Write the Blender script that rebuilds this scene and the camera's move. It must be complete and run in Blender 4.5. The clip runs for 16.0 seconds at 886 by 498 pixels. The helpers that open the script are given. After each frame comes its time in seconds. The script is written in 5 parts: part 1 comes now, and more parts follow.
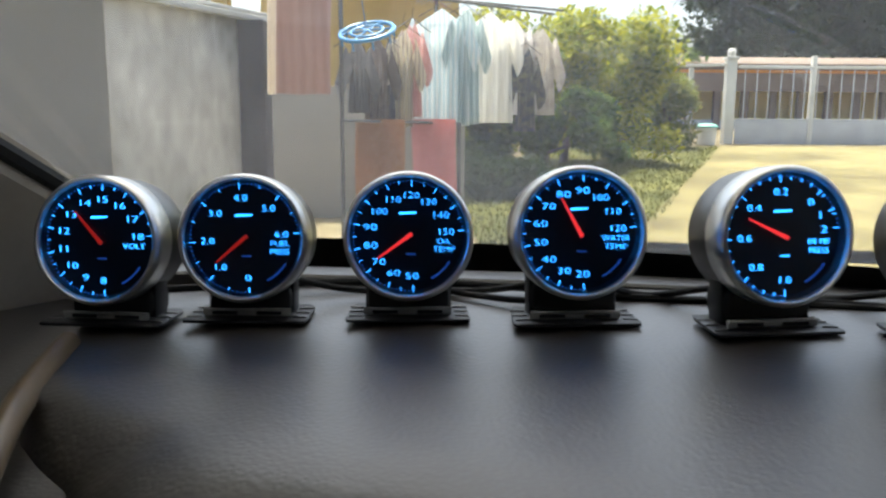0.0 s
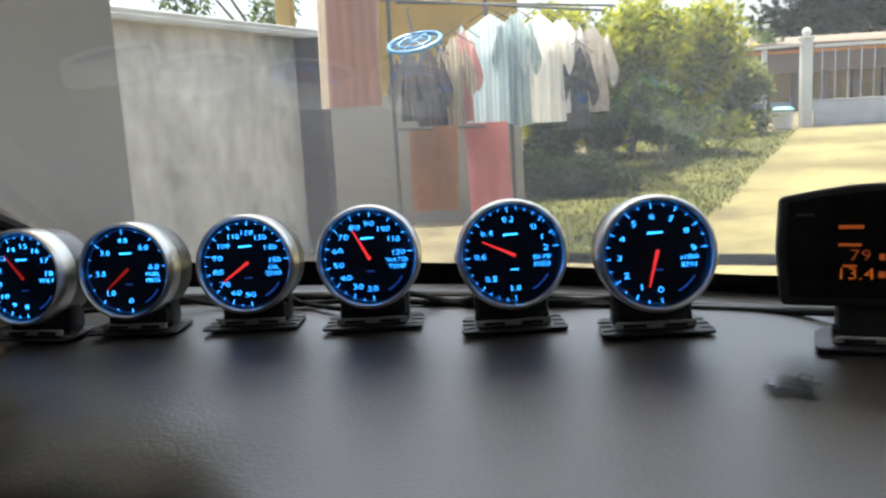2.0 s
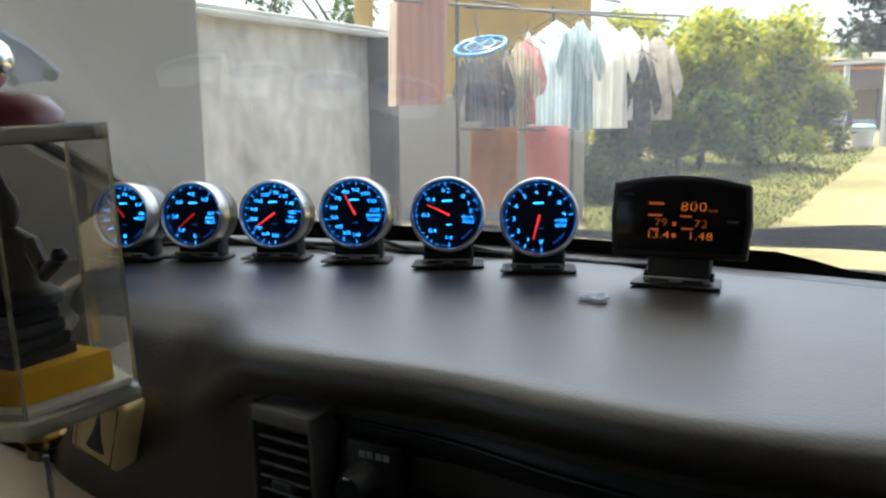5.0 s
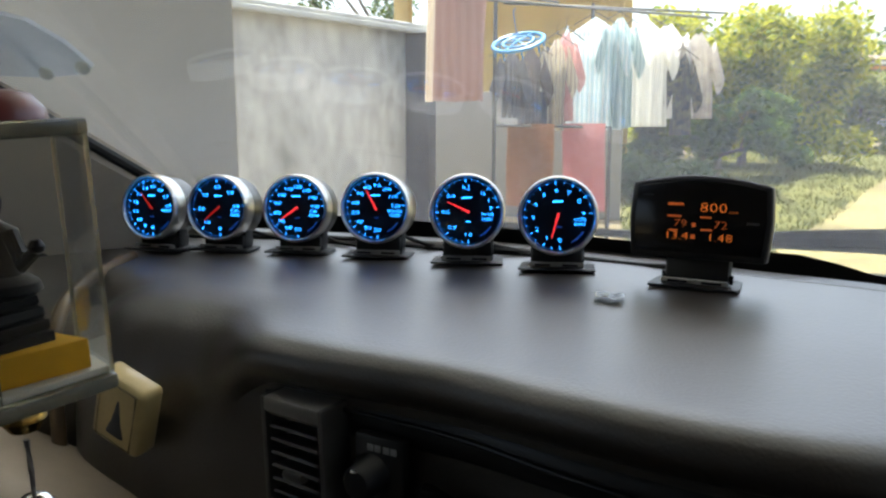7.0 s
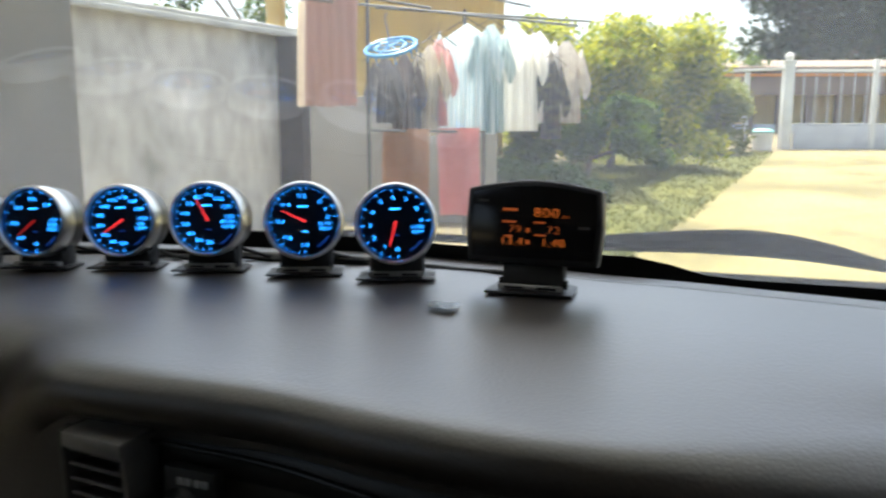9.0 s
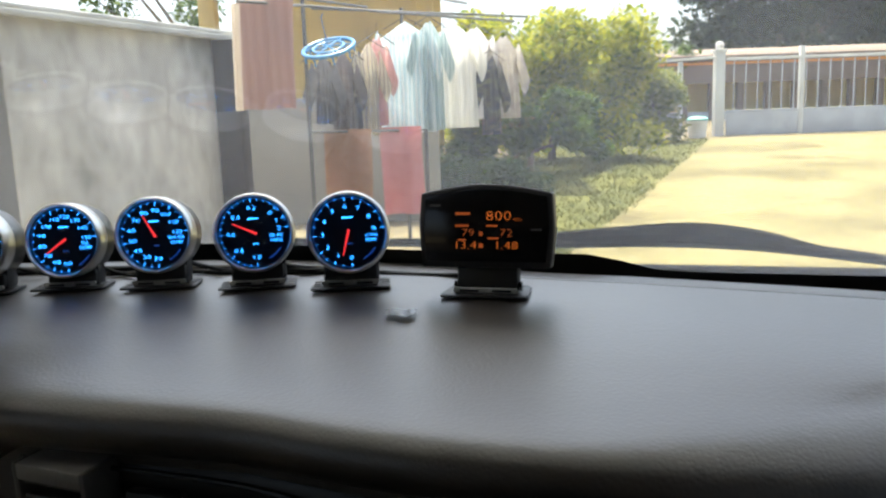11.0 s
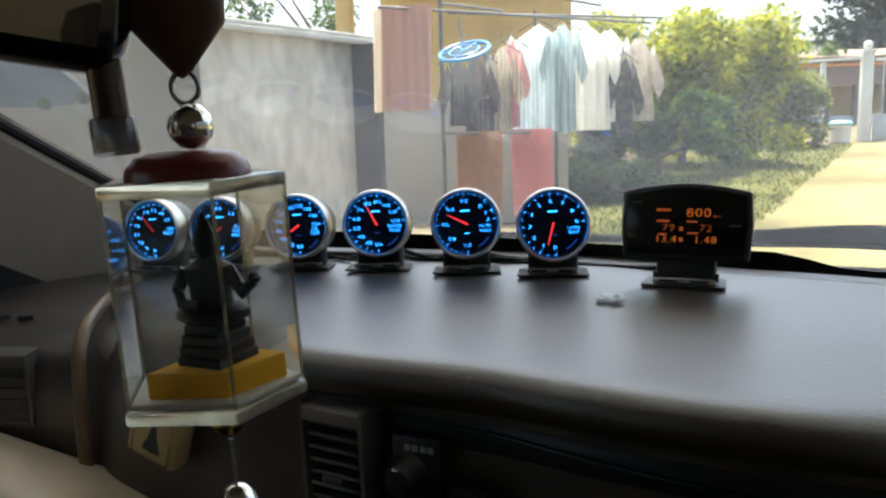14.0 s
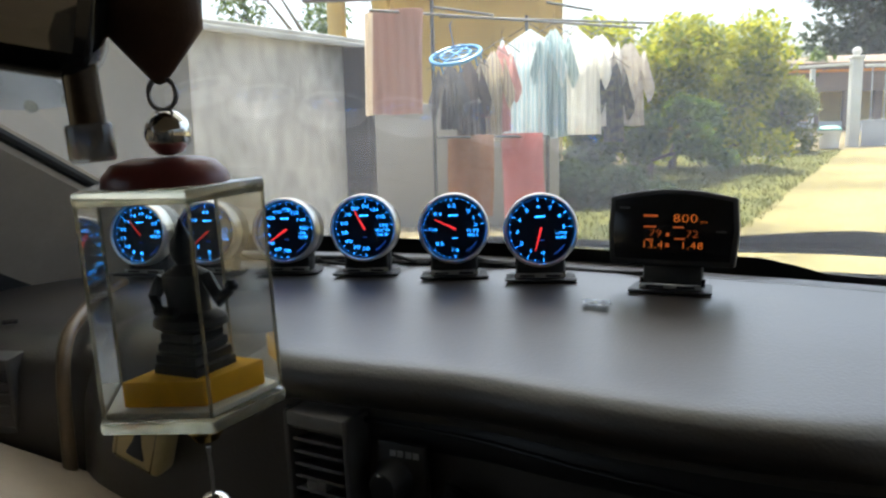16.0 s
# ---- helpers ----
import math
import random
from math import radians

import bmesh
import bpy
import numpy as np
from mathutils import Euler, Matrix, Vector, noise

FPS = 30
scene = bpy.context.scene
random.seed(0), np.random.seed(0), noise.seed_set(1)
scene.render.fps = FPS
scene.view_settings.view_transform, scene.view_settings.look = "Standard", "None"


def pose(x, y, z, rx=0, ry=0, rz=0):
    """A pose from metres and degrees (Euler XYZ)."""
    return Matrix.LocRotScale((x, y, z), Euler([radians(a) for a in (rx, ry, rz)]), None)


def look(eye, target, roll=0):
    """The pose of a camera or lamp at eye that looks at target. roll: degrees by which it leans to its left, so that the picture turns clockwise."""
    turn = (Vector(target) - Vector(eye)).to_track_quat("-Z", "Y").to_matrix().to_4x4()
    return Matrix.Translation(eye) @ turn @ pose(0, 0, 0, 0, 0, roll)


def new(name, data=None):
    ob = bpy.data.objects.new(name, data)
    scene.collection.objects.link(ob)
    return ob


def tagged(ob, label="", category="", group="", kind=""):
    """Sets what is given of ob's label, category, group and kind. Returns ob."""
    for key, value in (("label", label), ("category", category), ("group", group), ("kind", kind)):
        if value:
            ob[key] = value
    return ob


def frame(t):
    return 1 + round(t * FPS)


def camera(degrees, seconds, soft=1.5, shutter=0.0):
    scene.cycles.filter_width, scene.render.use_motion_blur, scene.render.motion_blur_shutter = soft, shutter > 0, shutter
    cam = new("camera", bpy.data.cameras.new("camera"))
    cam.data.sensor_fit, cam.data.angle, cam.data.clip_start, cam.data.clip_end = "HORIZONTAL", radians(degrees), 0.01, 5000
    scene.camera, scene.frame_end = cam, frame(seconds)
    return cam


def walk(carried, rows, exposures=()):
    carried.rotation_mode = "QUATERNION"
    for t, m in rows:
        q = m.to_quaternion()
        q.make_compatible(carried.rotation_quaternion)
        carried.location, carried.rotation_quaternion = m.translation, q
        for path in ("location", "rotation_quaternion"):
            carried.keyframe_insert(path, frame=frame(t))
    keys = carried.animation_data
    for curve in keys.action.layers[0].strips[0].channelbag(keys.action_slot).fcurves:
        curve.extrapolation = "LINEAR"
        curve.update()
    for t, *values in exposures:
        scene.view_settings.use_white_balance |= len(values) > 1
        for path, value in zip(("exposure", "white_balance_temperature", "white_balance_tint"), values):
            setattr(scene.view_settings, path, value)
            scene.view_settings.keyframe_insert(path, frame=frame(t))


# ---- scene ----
cam = camera(58.1, 16.0, soft=2.4, shutter=0.3)
PATH = [
    (0, (-0.002, 0.001, 1.11), (0.017, 1.973, 0.778), 0.4),
    (0.5, (0.032, -0.02, 1.112), (0.006, 1.947, 0.752), -1.2),
    (1, (0.043, -0.046, 1.118), (-0.085, 1.921, 0.779), -1.8),
    (1.5, (0.099, -0.085, 1.132), (-0.045, 1.884, 0.817), -2.5),
    (2, (0.155, -0.099, 1.137), (-0.027, 1.866, 0.81), -3.1),
    (2.5, (0.184, -0.121, 1.141), (-0.038, 1.837, 0.796), -3.6),
    (3, (0.186, -0.14, 1.137), (-0.167, 1.803, 0.82), -2.0),
    (3.5, (0.219, -0.187, 1.139), (-0.115, 1.759, 0.819), -2.7),
    (4, (0.226, -0.283, 1.142), (-0.201, 1.649, 0.85), -1.6),
    (4.5, (0.252, -0.302, 1.136), (-0.086, 1.644, 0.822), -0.6),
    (7, (0.28, -0.301, 1.137), (-0.157, 1.622, 0.806), 0.1),
    (7.5, (0.278, -0.303, 1.137), (-0.157, 1.621, 0.811), 0.1),
    (8, (0.277, -0.305, 1.14), (-0.154, 1.622, 0.823), 0.1),
    (8.5, (0.285, -0.299, 1.14), (-0.094, 1.634, 0.798), -0.3),
    (9, (0.312, -0.273, 1.137), (0.163, 1.696, 0.818), 0.0),
    (9.2, (0.316, -0.262, 1.136), (0.255, 1.708, 0.799), -0.4),
    (11.3, (0.301, -0.282, 1.144), (0.284, 1.691, 0.817), -2.0),
    (11.5, (0.279, -0.297, 1.142), (0.161, 1.672, 0.811), -1.9),
    (12, (0.235, -0.339, 1.143), (-0.081, 1.611, 0.828), -1.1),
    (12.5, (0.232, -0.349, 1.142), (-0.089, 1.6, 0.825), -0.7),
    (13, (0.238, -0.345, 1.146), (-0.086, 1.603, 0.83), -1.1),
    (13.5, (0.241, -0.346, 1.146), (-0.08, 1.603, 0.83), -1.4),
    (14, (0.242, -0.347, 1.147), (-0.067, 1.604, 0.833), -1.6),
    (14.5, (0.241, -0.346, 1.148), (-0.061, 1.606, 0.833), -1.6),
    (15, (0.242, -0.346, 1.15), (-0.056, 1.608, 0.849), -1.6),
    (15.5, (0.244, -0.347, 1.149), (-0.049, 1.608, 0.852), -1.4),
    (16, (0.245, -0.346, 1.148), (-0.042, 1.609, 0.842), -1.3),
]
EXPOSURES = [(0.0, 1.78, 6700, 4), (1.5, 1.86, 6700, 4), (2.5, 1.89, 6700, 4), (3.5, 2.02, 6650, 4), (4.5, 2.12, 6600, 3), (7.0, 2.27, 6550, 3), (8.5, 2.23, 6550, 3), (9.2, 2.18, 6550, 3), (11.5, 2.05, 6700, 4), (12.0, 2.26, 6700, 4), (14.0, 2.18, 6600, 3), (16.0, 2.12, 6600, 3)]
walk(cam, [(t, look(eye, target, roll)) for t, eye, target, roll in PATH], EXPOSURES)

# ---- world, sun, light ----
world = bpy.data.worlds.new("world")
scene.world = world
world.use_nodes = True
wn = world.node_tree.nodes
wsky = wn.new("ShaderNodeTexSky")
wsky.sky_type = "NISHITA"
wsky.sun_disc = False
SUN_EL, SUN_AZ = 75.0, -14.0
wsky.sun_elevation = radians(SUN_EL)
wsky.sun_rotation = radians(SUN_AZ)
wsky.dust_density = 6.0
wsky.air_density = 0.75
wsky.ozone_density = 0.4
wn["Background"].inputs["Strength"].default_value = 0.15
world.node_tree.links.new(wsky.outputs["Color"], wn["Background"].inputs["Color"])
sun = new("sun", bpy.data.lights.new("sun", "SUN"))
sun.data.energy = 3.2
sun.data.angle = radians(0.6)
sun.data.color = (1.0, 0.93, 0.78)
a, e = radians(SUN_AZ), radians(SUN_EL)
sun.matrix_world = look((math.sin(a) * math.cos(e) * 50, math.cos(a) * math.cos(e) * 50, math.sin(e) * 50), (0, 0, 0))


# ---- materials ----
def mat(name, base, rough=0.5, metal=0.0, vary=0.12, scale=20.0, bump=0.0, bump_scale=200.0, spec=0.5, second=None, coat=0.0,
        transmission=0.0, streak=None, ior=1.45):
    """Principled surface with two scales of variation in colour and roughness, and fine relief."""
    m = bpy.data.materials.new(name)
    m.use_nodes = True
    nt = m.node_tree
    n, l = nt.nodes, nt.links
    bs = n["Principled BSDF"]
    bs.inputs["Roughness"].default_value = rough
    bs.inputs["Metallic"].default_value = metal
    bs.inputs["Specular IOR Level"].default_value = spec
    bs.inputs["Coat Weight"].default_value = coat
    bs.inputs["Transmission Weight"].default_value = transmission
    bs.inputs["IOR"].default_value = ior
    co = n.new("ShaderNodeTexCoord")
    mp = n.new("ShaderNodeMapping")
    if streak:
        mp.inputs["Scale"].default_value = streak
    l.new(co.outputs["Object"], mp.inputs["Vector"])
    n1 = n.new("ShaderNodeTexNoise")
    n1.inputs["Scale"].default_value = scale
    n1.inputs["Detail"].default_value = 6
    n2 = n.new("ShaderNodeTexNoise")
    n2.inputs["Scale"].default_value = scale * 7
    n2.inputs["Detail"].default_value = 3
    l.new(mp.outputs["Vector"], n1.inputs["Vector"])
    l.new(mp.outputs["Vector"], n2.inputs["Vector"])
    add = n.new("ShaderNodeMath")
    add.operation = "MULTIPLY_ADD"
    l.new(n2.outputs["Fac"], add.inputs[0])
    add.inputs[1].default_value = 0.35
    l.new(n1.outputs["Fac"], add.inputs[2])
    ramp = n.new("ShaderNodeValToRGB")
    ramp.color_ramp.elements[0].position = 0.45
    ramp.color_ramp.elements[1].position = 0.95
    lo = [c * (1 - vary) for c in base]
    hi = list(second) if second else [min(1, c * (1 + vary)) for c in base]
    ramp.color_ramp.elements[0].color = (*lo, 1)
    ramp.color_ramp.elements[1].color = (*hi, 1)
    l.new(add.outputs[0], ramp.inputs["Fac"])
    l.new(ramp.outputs["Color"], bs.inputs["Base Color"])
    mr = n.new("ShaderNodeMapRange")
    mr.inputs["To Min"].default_value = max(0.02, rough * 0.85)
    mr.inputs["To Max"].default_value = min(1, rough * 1.15)
    l.new(n1.outputs["Fac"], mr.inputs["Value"])
    l.new(mr.outputs["Result"], bs.inputs["Roughness"])
    if bump:
        nb = n.new("ShaderNodeTexNoise")
        nb.inputs["Scale"].default_value = bump_scale
        nb.inputs["Detail"].default_value = 4
        l.new(mp.outputs["Vector"], nb.inputs["Vector"])
        bp = n.new("ShaderNodeBump")
        bp.inputs["Strength"].default_value = bump
        bp.inputs["Distance"].default_value = 0.6 / bump_scale
        l.new(nb.outputs["Fac"], bp.inputs["Height"])
        l.new(bp.outputs["Normal"], bs.inputs["Normal"])
    return m


def glow(name, colour, strength):
    m = bpy.data.materials.new(name)
    m.use_nodes = True
    bs = m.node_tree.nodes["Principled BSDF"]
    bs.inputs["Base Color"].default_value = (*colour, 1)
    bs.inputs["Emission Color"].default_value = (*colour, 1)
    bs.inputs["Emission Strength"].default_value = strength
    return m


def leather():
    """Grained soft dashboard skin: pebble cells over slow unevenness."""
    m = mat("dash_skin", (0.024, 0.0178, 0.0125), rough=0.45, vary=0.2, scale=7, spec=0.8, coat=0.85)
    nt = m.node_tree
    n, l = nt.nodes, nt.links
    n["Principled BSDF"].inputs["Coat Roughness"].default_value = 0.42
    co = n.new("ShaderNodeTexCoord")
    v = n.new("ShaderNodeTexVoronoi")
    v.inputs["Scale"].default_value = 480
    v.feature = "SMOOTH_F1"
    w = n.new("ShaderNodeTexNoise")
    w.inputs["Scale"].default_value = 55
    l.new(co.outputs["Object"], v.inputs["Vector"])
    l.new(co.outputs["Object"], w.inputs["Vector"])
    b1 = n.new("ShaderNodeBump")
    b1.inputs["Strength"].default_value = 0.42
    b1.inputs["Distance"].default_value = 0.0006
    b2 = n.new("ShaderNodeBump")
    b2.inputs["Strength"].default_value = 0.05
    b2.inputs["Distance"].default_value = 0.003
    l.new(v.outputs["Distance"], b1.inputs["Height"])
    l.new(w.outputs["Fac"], b2.inputs["Height"])
    l.new(b2.outputs["Normal"], b1.inputs["Normal"])
    l.new(b1.outputs["Normal"], n["Principled BSDF"].inputs["Normal"])
    return m


def pane(name, dust, tint=(0.93, 0.96, 0.94), gloss=0.9):
    """Clear sheet: lets light through, mirrors by Fresnel, with a thin film of dust."""
    m = bpy.data.materials.new(name)
    m.use_nodes = True
    n, l = m.node_tree.nodes, m.node_tree.links
    n.remove(n["Principled BSDF"])
    tr = n.new("ShaderNodeBsdfTransparent")
    tr.inputs["Color"].default_value = (*tint, 1)
    gl = n.new("ShaderNodeBsdfGlossy")
    gl.inputs["Roughness"].default_value = 0.03
    fr = n.new("ShaderNodeFresnel")
    fr.inputs["IOR"].default_value = 1.45
    k = n.new("ShaderNodeMath")
    k.operation = "MULTIPLY"
    k.inputs[1].default_value = gloss  # a sheet has two faces
    l.new(fr.outputs["Fac"], k.inputs[0])
    mx = n.new("ShaderNodeMixShader")
    l.new(k.outputs[0], mx.inputs["Fac"])
    l.new(tr.outputs["BSDF"], mx.inputs[1])
    l.new(gl.outputs["BSDF"], mx.inputs[2])
    du = n.new("ShaderNodeBsdfTranslucent")
    du.inputs["Color"].default_value = (0.80, 0.83, 0.87, 1)
    co = n.new("ShaderNodeTexCoord")
    no = n.new("ShaderNodeTexNoise")
    no.inputs["Scale"].default_value = 5
    no.inputs["Detail"].default_value = 7
    l.new(co.outputs["Object"], no.inputs["Vector"])
    mr = n.new("ShaderNodeMapRange")
    mr.inputs["From Min"].default_value = 0.3
    mr.inputs["From Max"].default_value = 0.75
    mr.inputs["To Min"].default_value = dust * 0.6
    mr.inputs["To Max"].default_value = dust * 1.4
    l.new(no.outputs["Fac"], mr.inputs["Value"])
    m2 = n.new("ShaderNodeMixShader")
    l.new(mr.outputs["Result"], m2.inputs["Fac"])
    l.new(mx.outputs["Shader"], m2.inputs[1])
    l.new(du.outputs["BSDF"], m2.inputs[2])
    l.new(m2.outputs["Shader"], n["Material Output"].inputs["Surface"])
    return m


def cloth(name, base, second, stripe=0.0, spots=0.0):
    """Thin washing that the light shines through."""
    m = mat(name, base, rough=0.9, vary=0.1, scale=9, spec=0.1)
    n, l = m.node_tree.nodes, m.node_tree.links
    bs = n["Principled BSDF"]
    co = n.new("ShaderNodeTexCoord")
    wv = n.new("ShaderNodeTexWave" if stripe else "ShaderNodeTexNoise")
    wv.inputs["Scale"].default_value = stripe or spots or 12
    wv.inputs["Distortion"].default_value = 2.2
    l.new(co.outputs["Object"], wv.inputs["Vector"])
    rp = n.new("ShaderNodeValToRGB")
    rp.color_ramp.elements[0].position, rp.color_ramp.elements[1].position = 0.42, 0.62
    rp.color_ramp.elements[0].color, rp.color_ramp.elements[1].color = (*base, 1), (*second, 1)
    l.new(wv.outputs["Fac"], rp.inputs["Fac"])
    l.new(rp.outputs["Color"], bs.inputs["Base Color"])
    ts = n.new("ShaderNodeBsdfTranslucent")
    l.new(rp.outputs["Color"], ts.inputs["Color"])
    mx = n.new("ShaderNodeMixShader")
    mx.inputs["Fac"].default_value = 0.58
    l.new(bs.outputs["BSDF"], mx.inputs[1])
    l.new(ts.outputs["BSDF"], mx.inputs[2])
    l.new(mx.outputs["Shader"], n["Material Output"].inputs["Surface"])
    return m


def leafy(name, dark, light):
    m = mat(name, dark, rough=0.65, vary=0.1, scale=3, spec=0.12)
    n, l = m.node_tree.nodes, m.node_tree.links
    bs = n["Principled BSDF"]
    g = n.new("ShaderNodeNewGeometry")
    rp = n.new("ShaderNodeValToRGB")
    rp.color_ramp.elements[0].color, rp.color_ramp.elements[1].color = (*dark, 1), (*light, 1)
    l.new(g.outputs["Random Per Island"], rp.inputs["Fac"])
    l.new(rp.outputs["Color"], bs.inputs["Base Color"])
    ts = n.new("ShaderNodeBsdfTranslucent")
    l.new(rp.outputs["Color"], ts.inputs["Color"])
    mx = n.new("ShaderNodeMixShader")
    mx.inputs["Fac"].default_value = 0.48
    l.new(bs.outputs["BSDF"], mx.inputs[1])
    l.new(ts.outputs["BSDF"], mx.inputs[2])
    l.new(mx.outputs["Shader"], n["Material Output"].inputs["Surface"])
    return m


# For the added sun-blocking roof; passes some soft light from overhead.
SHEET = cloth("sun_block_sheet", (0.52, 0.525, 0.525), (0.47, 0.475, 0.475), 0.0, 2.0)
DASH = leather()
BLACK = mat("black_plastic", (0.012, 0.012, 0.013), rough=0.42, vary=0.25, scale=30, bump=0.08, bump_scale=900)
VENTGREY = mat("charcoal_plastic", (0.085, 0.081, 0.076), rough=0.34, vary=0.2, scale=40, bump=0.05, bump_scale=900)
# Paler than the vent's charcoal: screen light on its top, put into colour.
VENTLIT = mat("lit_vent_top", (0.22, 0.21, 0.195), rough=0.3, vary=0.15, scale=60, bump=0.04, bump_scale=900)
GLOSSBLACK = mat("gloss_black", (0.008, 0.008, 0.009), rough=0.16, vary=0.2, scale=40)
COWLBLACK = mat("weathered_black", (0.014, 0.014, 0.014), rough=0.85, vary=0.35, scale=35, bump=0.3, bump_scale=300, spec=0.08)
RUBBER = mat("rubber", (0.015, 0.015, 0.015), rough=0.75, vary=0.25, scale=40, bump=0.1, bump_scale=500)
SILVER = mat("brushed_aluminium", (0.72, 0.71, 0.68), rough=0.34, metal=1.0, vary=0.08, scale=60, bump=0.03, bump_scale=1500)
BODYGREY = mat("anodised_grey", (0.30, 0.29, 0.28), rough=0.42, metal=0.85, vary=0.12, scale=50)
CASE = mat("satin_silver", (0.155, 0.15, 0.142), rough=0.36, metal=1.0, vary=0.08, scale=50)
ZINC = mat("worn_zinc", (0.50, 0.50, 0.49), rough=0.35, metal=0.2, vary=0.25, scale=150)
CHROME = mat("chrome", (0.78, 0.76, 0.72), rough=0.12, metal=1.0, vary=0.08, scale=80)
BRASS = mat("brass", (0.66, 0.45, 0.14), rough=0.2, metal=1.0, vary=0.15, scale=90)
DIAL = mat("dial_black", (0.005, 0.008, 0.018), rough=0.3, vary=0.2, scale=90)
BLUE = glow("blue_backlight", (0.02, 0.29, 1.0), 1.45)
BLUEMID = glow("blue_backlight_fine", (0.015, 0.16, 0.8), 0.3)
BLUEDIM = glow("blue_backlight_dim", (0.01, 0.06, 0.35), 0.25)
RED = glow("red_needle", (1.0, 0.04, 0.05), 0.27)
REDDIM = glow("red_needle_dim", (0.6, 0.02, 0.015), 0.12)
AMBER = glow("amber_segments", (1.0, 0.22, 0.03), 0.09)
AMBERDIM = glow("amber_segments_dim", (0.6, 0.12, 0.02), 0.07)
SCREEN = mat("smoked_screen", (0.006, 0.006, 0.007), rough=0.14, vary=0.2, scale=60)
GLASS = pane("windscreen_glass", 0.125, gloss=1.8)
# Unseen side panes; each tint is set by how much light to hold back.
CLEAR = pane("side_window", 0.03, (0.5, 0.49, 0.47), 1.0)
TINT = pane("tinted_glass", 0.02, (0.22, 0.21, 0.20), 1.0)
LENS = pane("gauge_lens", 0.004, (0.97, 0.98, 1.0), 0.5)
ACRYLIC = pane("acrylic", 0.012, (0.95, 0.95, 0.91), 0.6)
ACRYLICEDGE = mat("acrylic_edge", (0.62, 0.59, 0.45), rough=0.12, vary=0.12, scale=60, transmission=0.85)
PILLAR = mat("pillar_trim", (0.29, 0.245, 0.195), rough=0.75, vary=0.1, scale=25, bump=0.12, bump_scale=700)
BEIGE = mat("beige_plastic", (0.42, 0.35, 0.27), rough=0.5, vary=0.08, scale=14, bump=0.08, bump_scale=600)
# TAN colours the light streak over the dash end.
TAN = mat("tan_streak", (0.15, 0.105, 0.062), rough=0.35, vary=0.1, scale=30, bump=0.06, bump_scale=800)
HEADLINER = mat("headliner", (0.38, 0.35, 0.31), rough=0.95, vary=0.08, scale=20, bump=0.15, bump_scale=500)
SEATCLOTH = mat("seat_cloth", (0.10, 0.095, 0.09), rough=0.95, vary=0.2, scale=18, bump=0.2, bump_scale=400)
BODYPAINT = mat("car_paint", (0.35, 0.36, 0.38), rough=0.3, vary=0.05, scale=12, coat=0.6)
CONCRETE = mat("stained_render", (0.31, 0.30, 0.275), rough=0.95, vary=0.30, scale=1.5, bump=0.3, bump_scale=60, spec=0.2,
               second=(0.68, 0.66, 0.62), streak=(1.0, 1.0, 0.6))
PLASTER = mat("plain_plaster", (0.29, 0.27, 0.24), rough=0.95, vary=0.1, scale=1.2, bump=0.15, bump_scale=50, spec=0.2)
HOUSEWALL = mat("weathered_plaster", (0.305, 0.272, 0.225), rough=0.95, vary=0.14, scale=1.0, bump=0.15, bump_scale=50, spec=0.2)
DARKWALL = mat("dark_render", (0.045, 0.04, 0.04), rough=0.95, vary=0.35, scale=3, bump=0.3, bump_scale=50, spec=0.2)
COPING = mat("zinc_coping", (0.42, 0.42, 0.40), rough=0.5, metal=0.3, vary=0.2, scale=4)
YELLOWPAINT = mat("yellow_paint", (0.62, 0.48, 0.20), rough=0.85, vary=0.12, scale=2)
WHITEPAINT = mat("white_paint", (0.58, 0.58, 0.55), rough=0.6, vary=0.12, scale=5)
GREYPANEL = mat("grey_panel", (0.42, 0.44, 0.46), rough=0.6, vary=0.15, scale=3)
STEEL = mat("painted_steel", (0.12, 0.12, 0.12), rough=0.5, metal=0.4, vary=0.3, scale=20)
# The wide range from dark to pale also stands for dappled sun.
DRIVE = mat("driveway_concrete", (0.10, 0.085, 0.038), rough=0.95, vary=0.3, scale=0.9, bump=0.3, bump_scale=30, spec=0.2,
            second=(0.26, 0.225, 0.11))
SOIL = mat("bare_soil", (0.13, 0.105, 0.075), rough=1.0, vary=0.4, scale=2.0, bump=0.4, bump_scale=25, spec=0.1, second=(0.22, 0.19, 0.12))
GRASS = leafy("grass_blades", (0.055, 0.07, 0.016), (0.13, 0.13, 0.04))
LAWN = mat("lawn", (0.065, 0.078, 0.024), rough=1.0, vary=0.4, scale=1.4, bump=0.5, bump_scale=30, spec=0.1, second=(0.15, 0.145, 0.05))
LEAF_BRIGHT = leafy("leaf_bright", (0.08, 0.13, 0.012), (0.46, 0.45, 0.04))
LEAF_OLIVE = leafy("leaf_olive", (0.07, 0.10, 0.03), (0.26, 0.27, 0.08))
LEAF_MID = leafy("leaf_mid", (0.015, 0.038, 0.012), (0.10, 0.15, 0.025))
LEAF_DARK = leafy("leaf_dark", (0.010, 0.020, 0.008), (0.035, 0.055, 0.022))
BARK = mat("bark", (0.10, 0.08, 0.06), rough=0.95, vary=0.4, scale=12, bump=0.5, bump_scale=60)
ROOFBROWN = mat("faded_brown_sheet", (0.17, 0.13, 0.11), rough=0.85, vary=0.2, scale=3)
ROOFSHEET = mat("translucent_sheet", (0.78, 0.74, 0.58), rough=0.6, vary=0.1, scale=5, transmission=0.5)


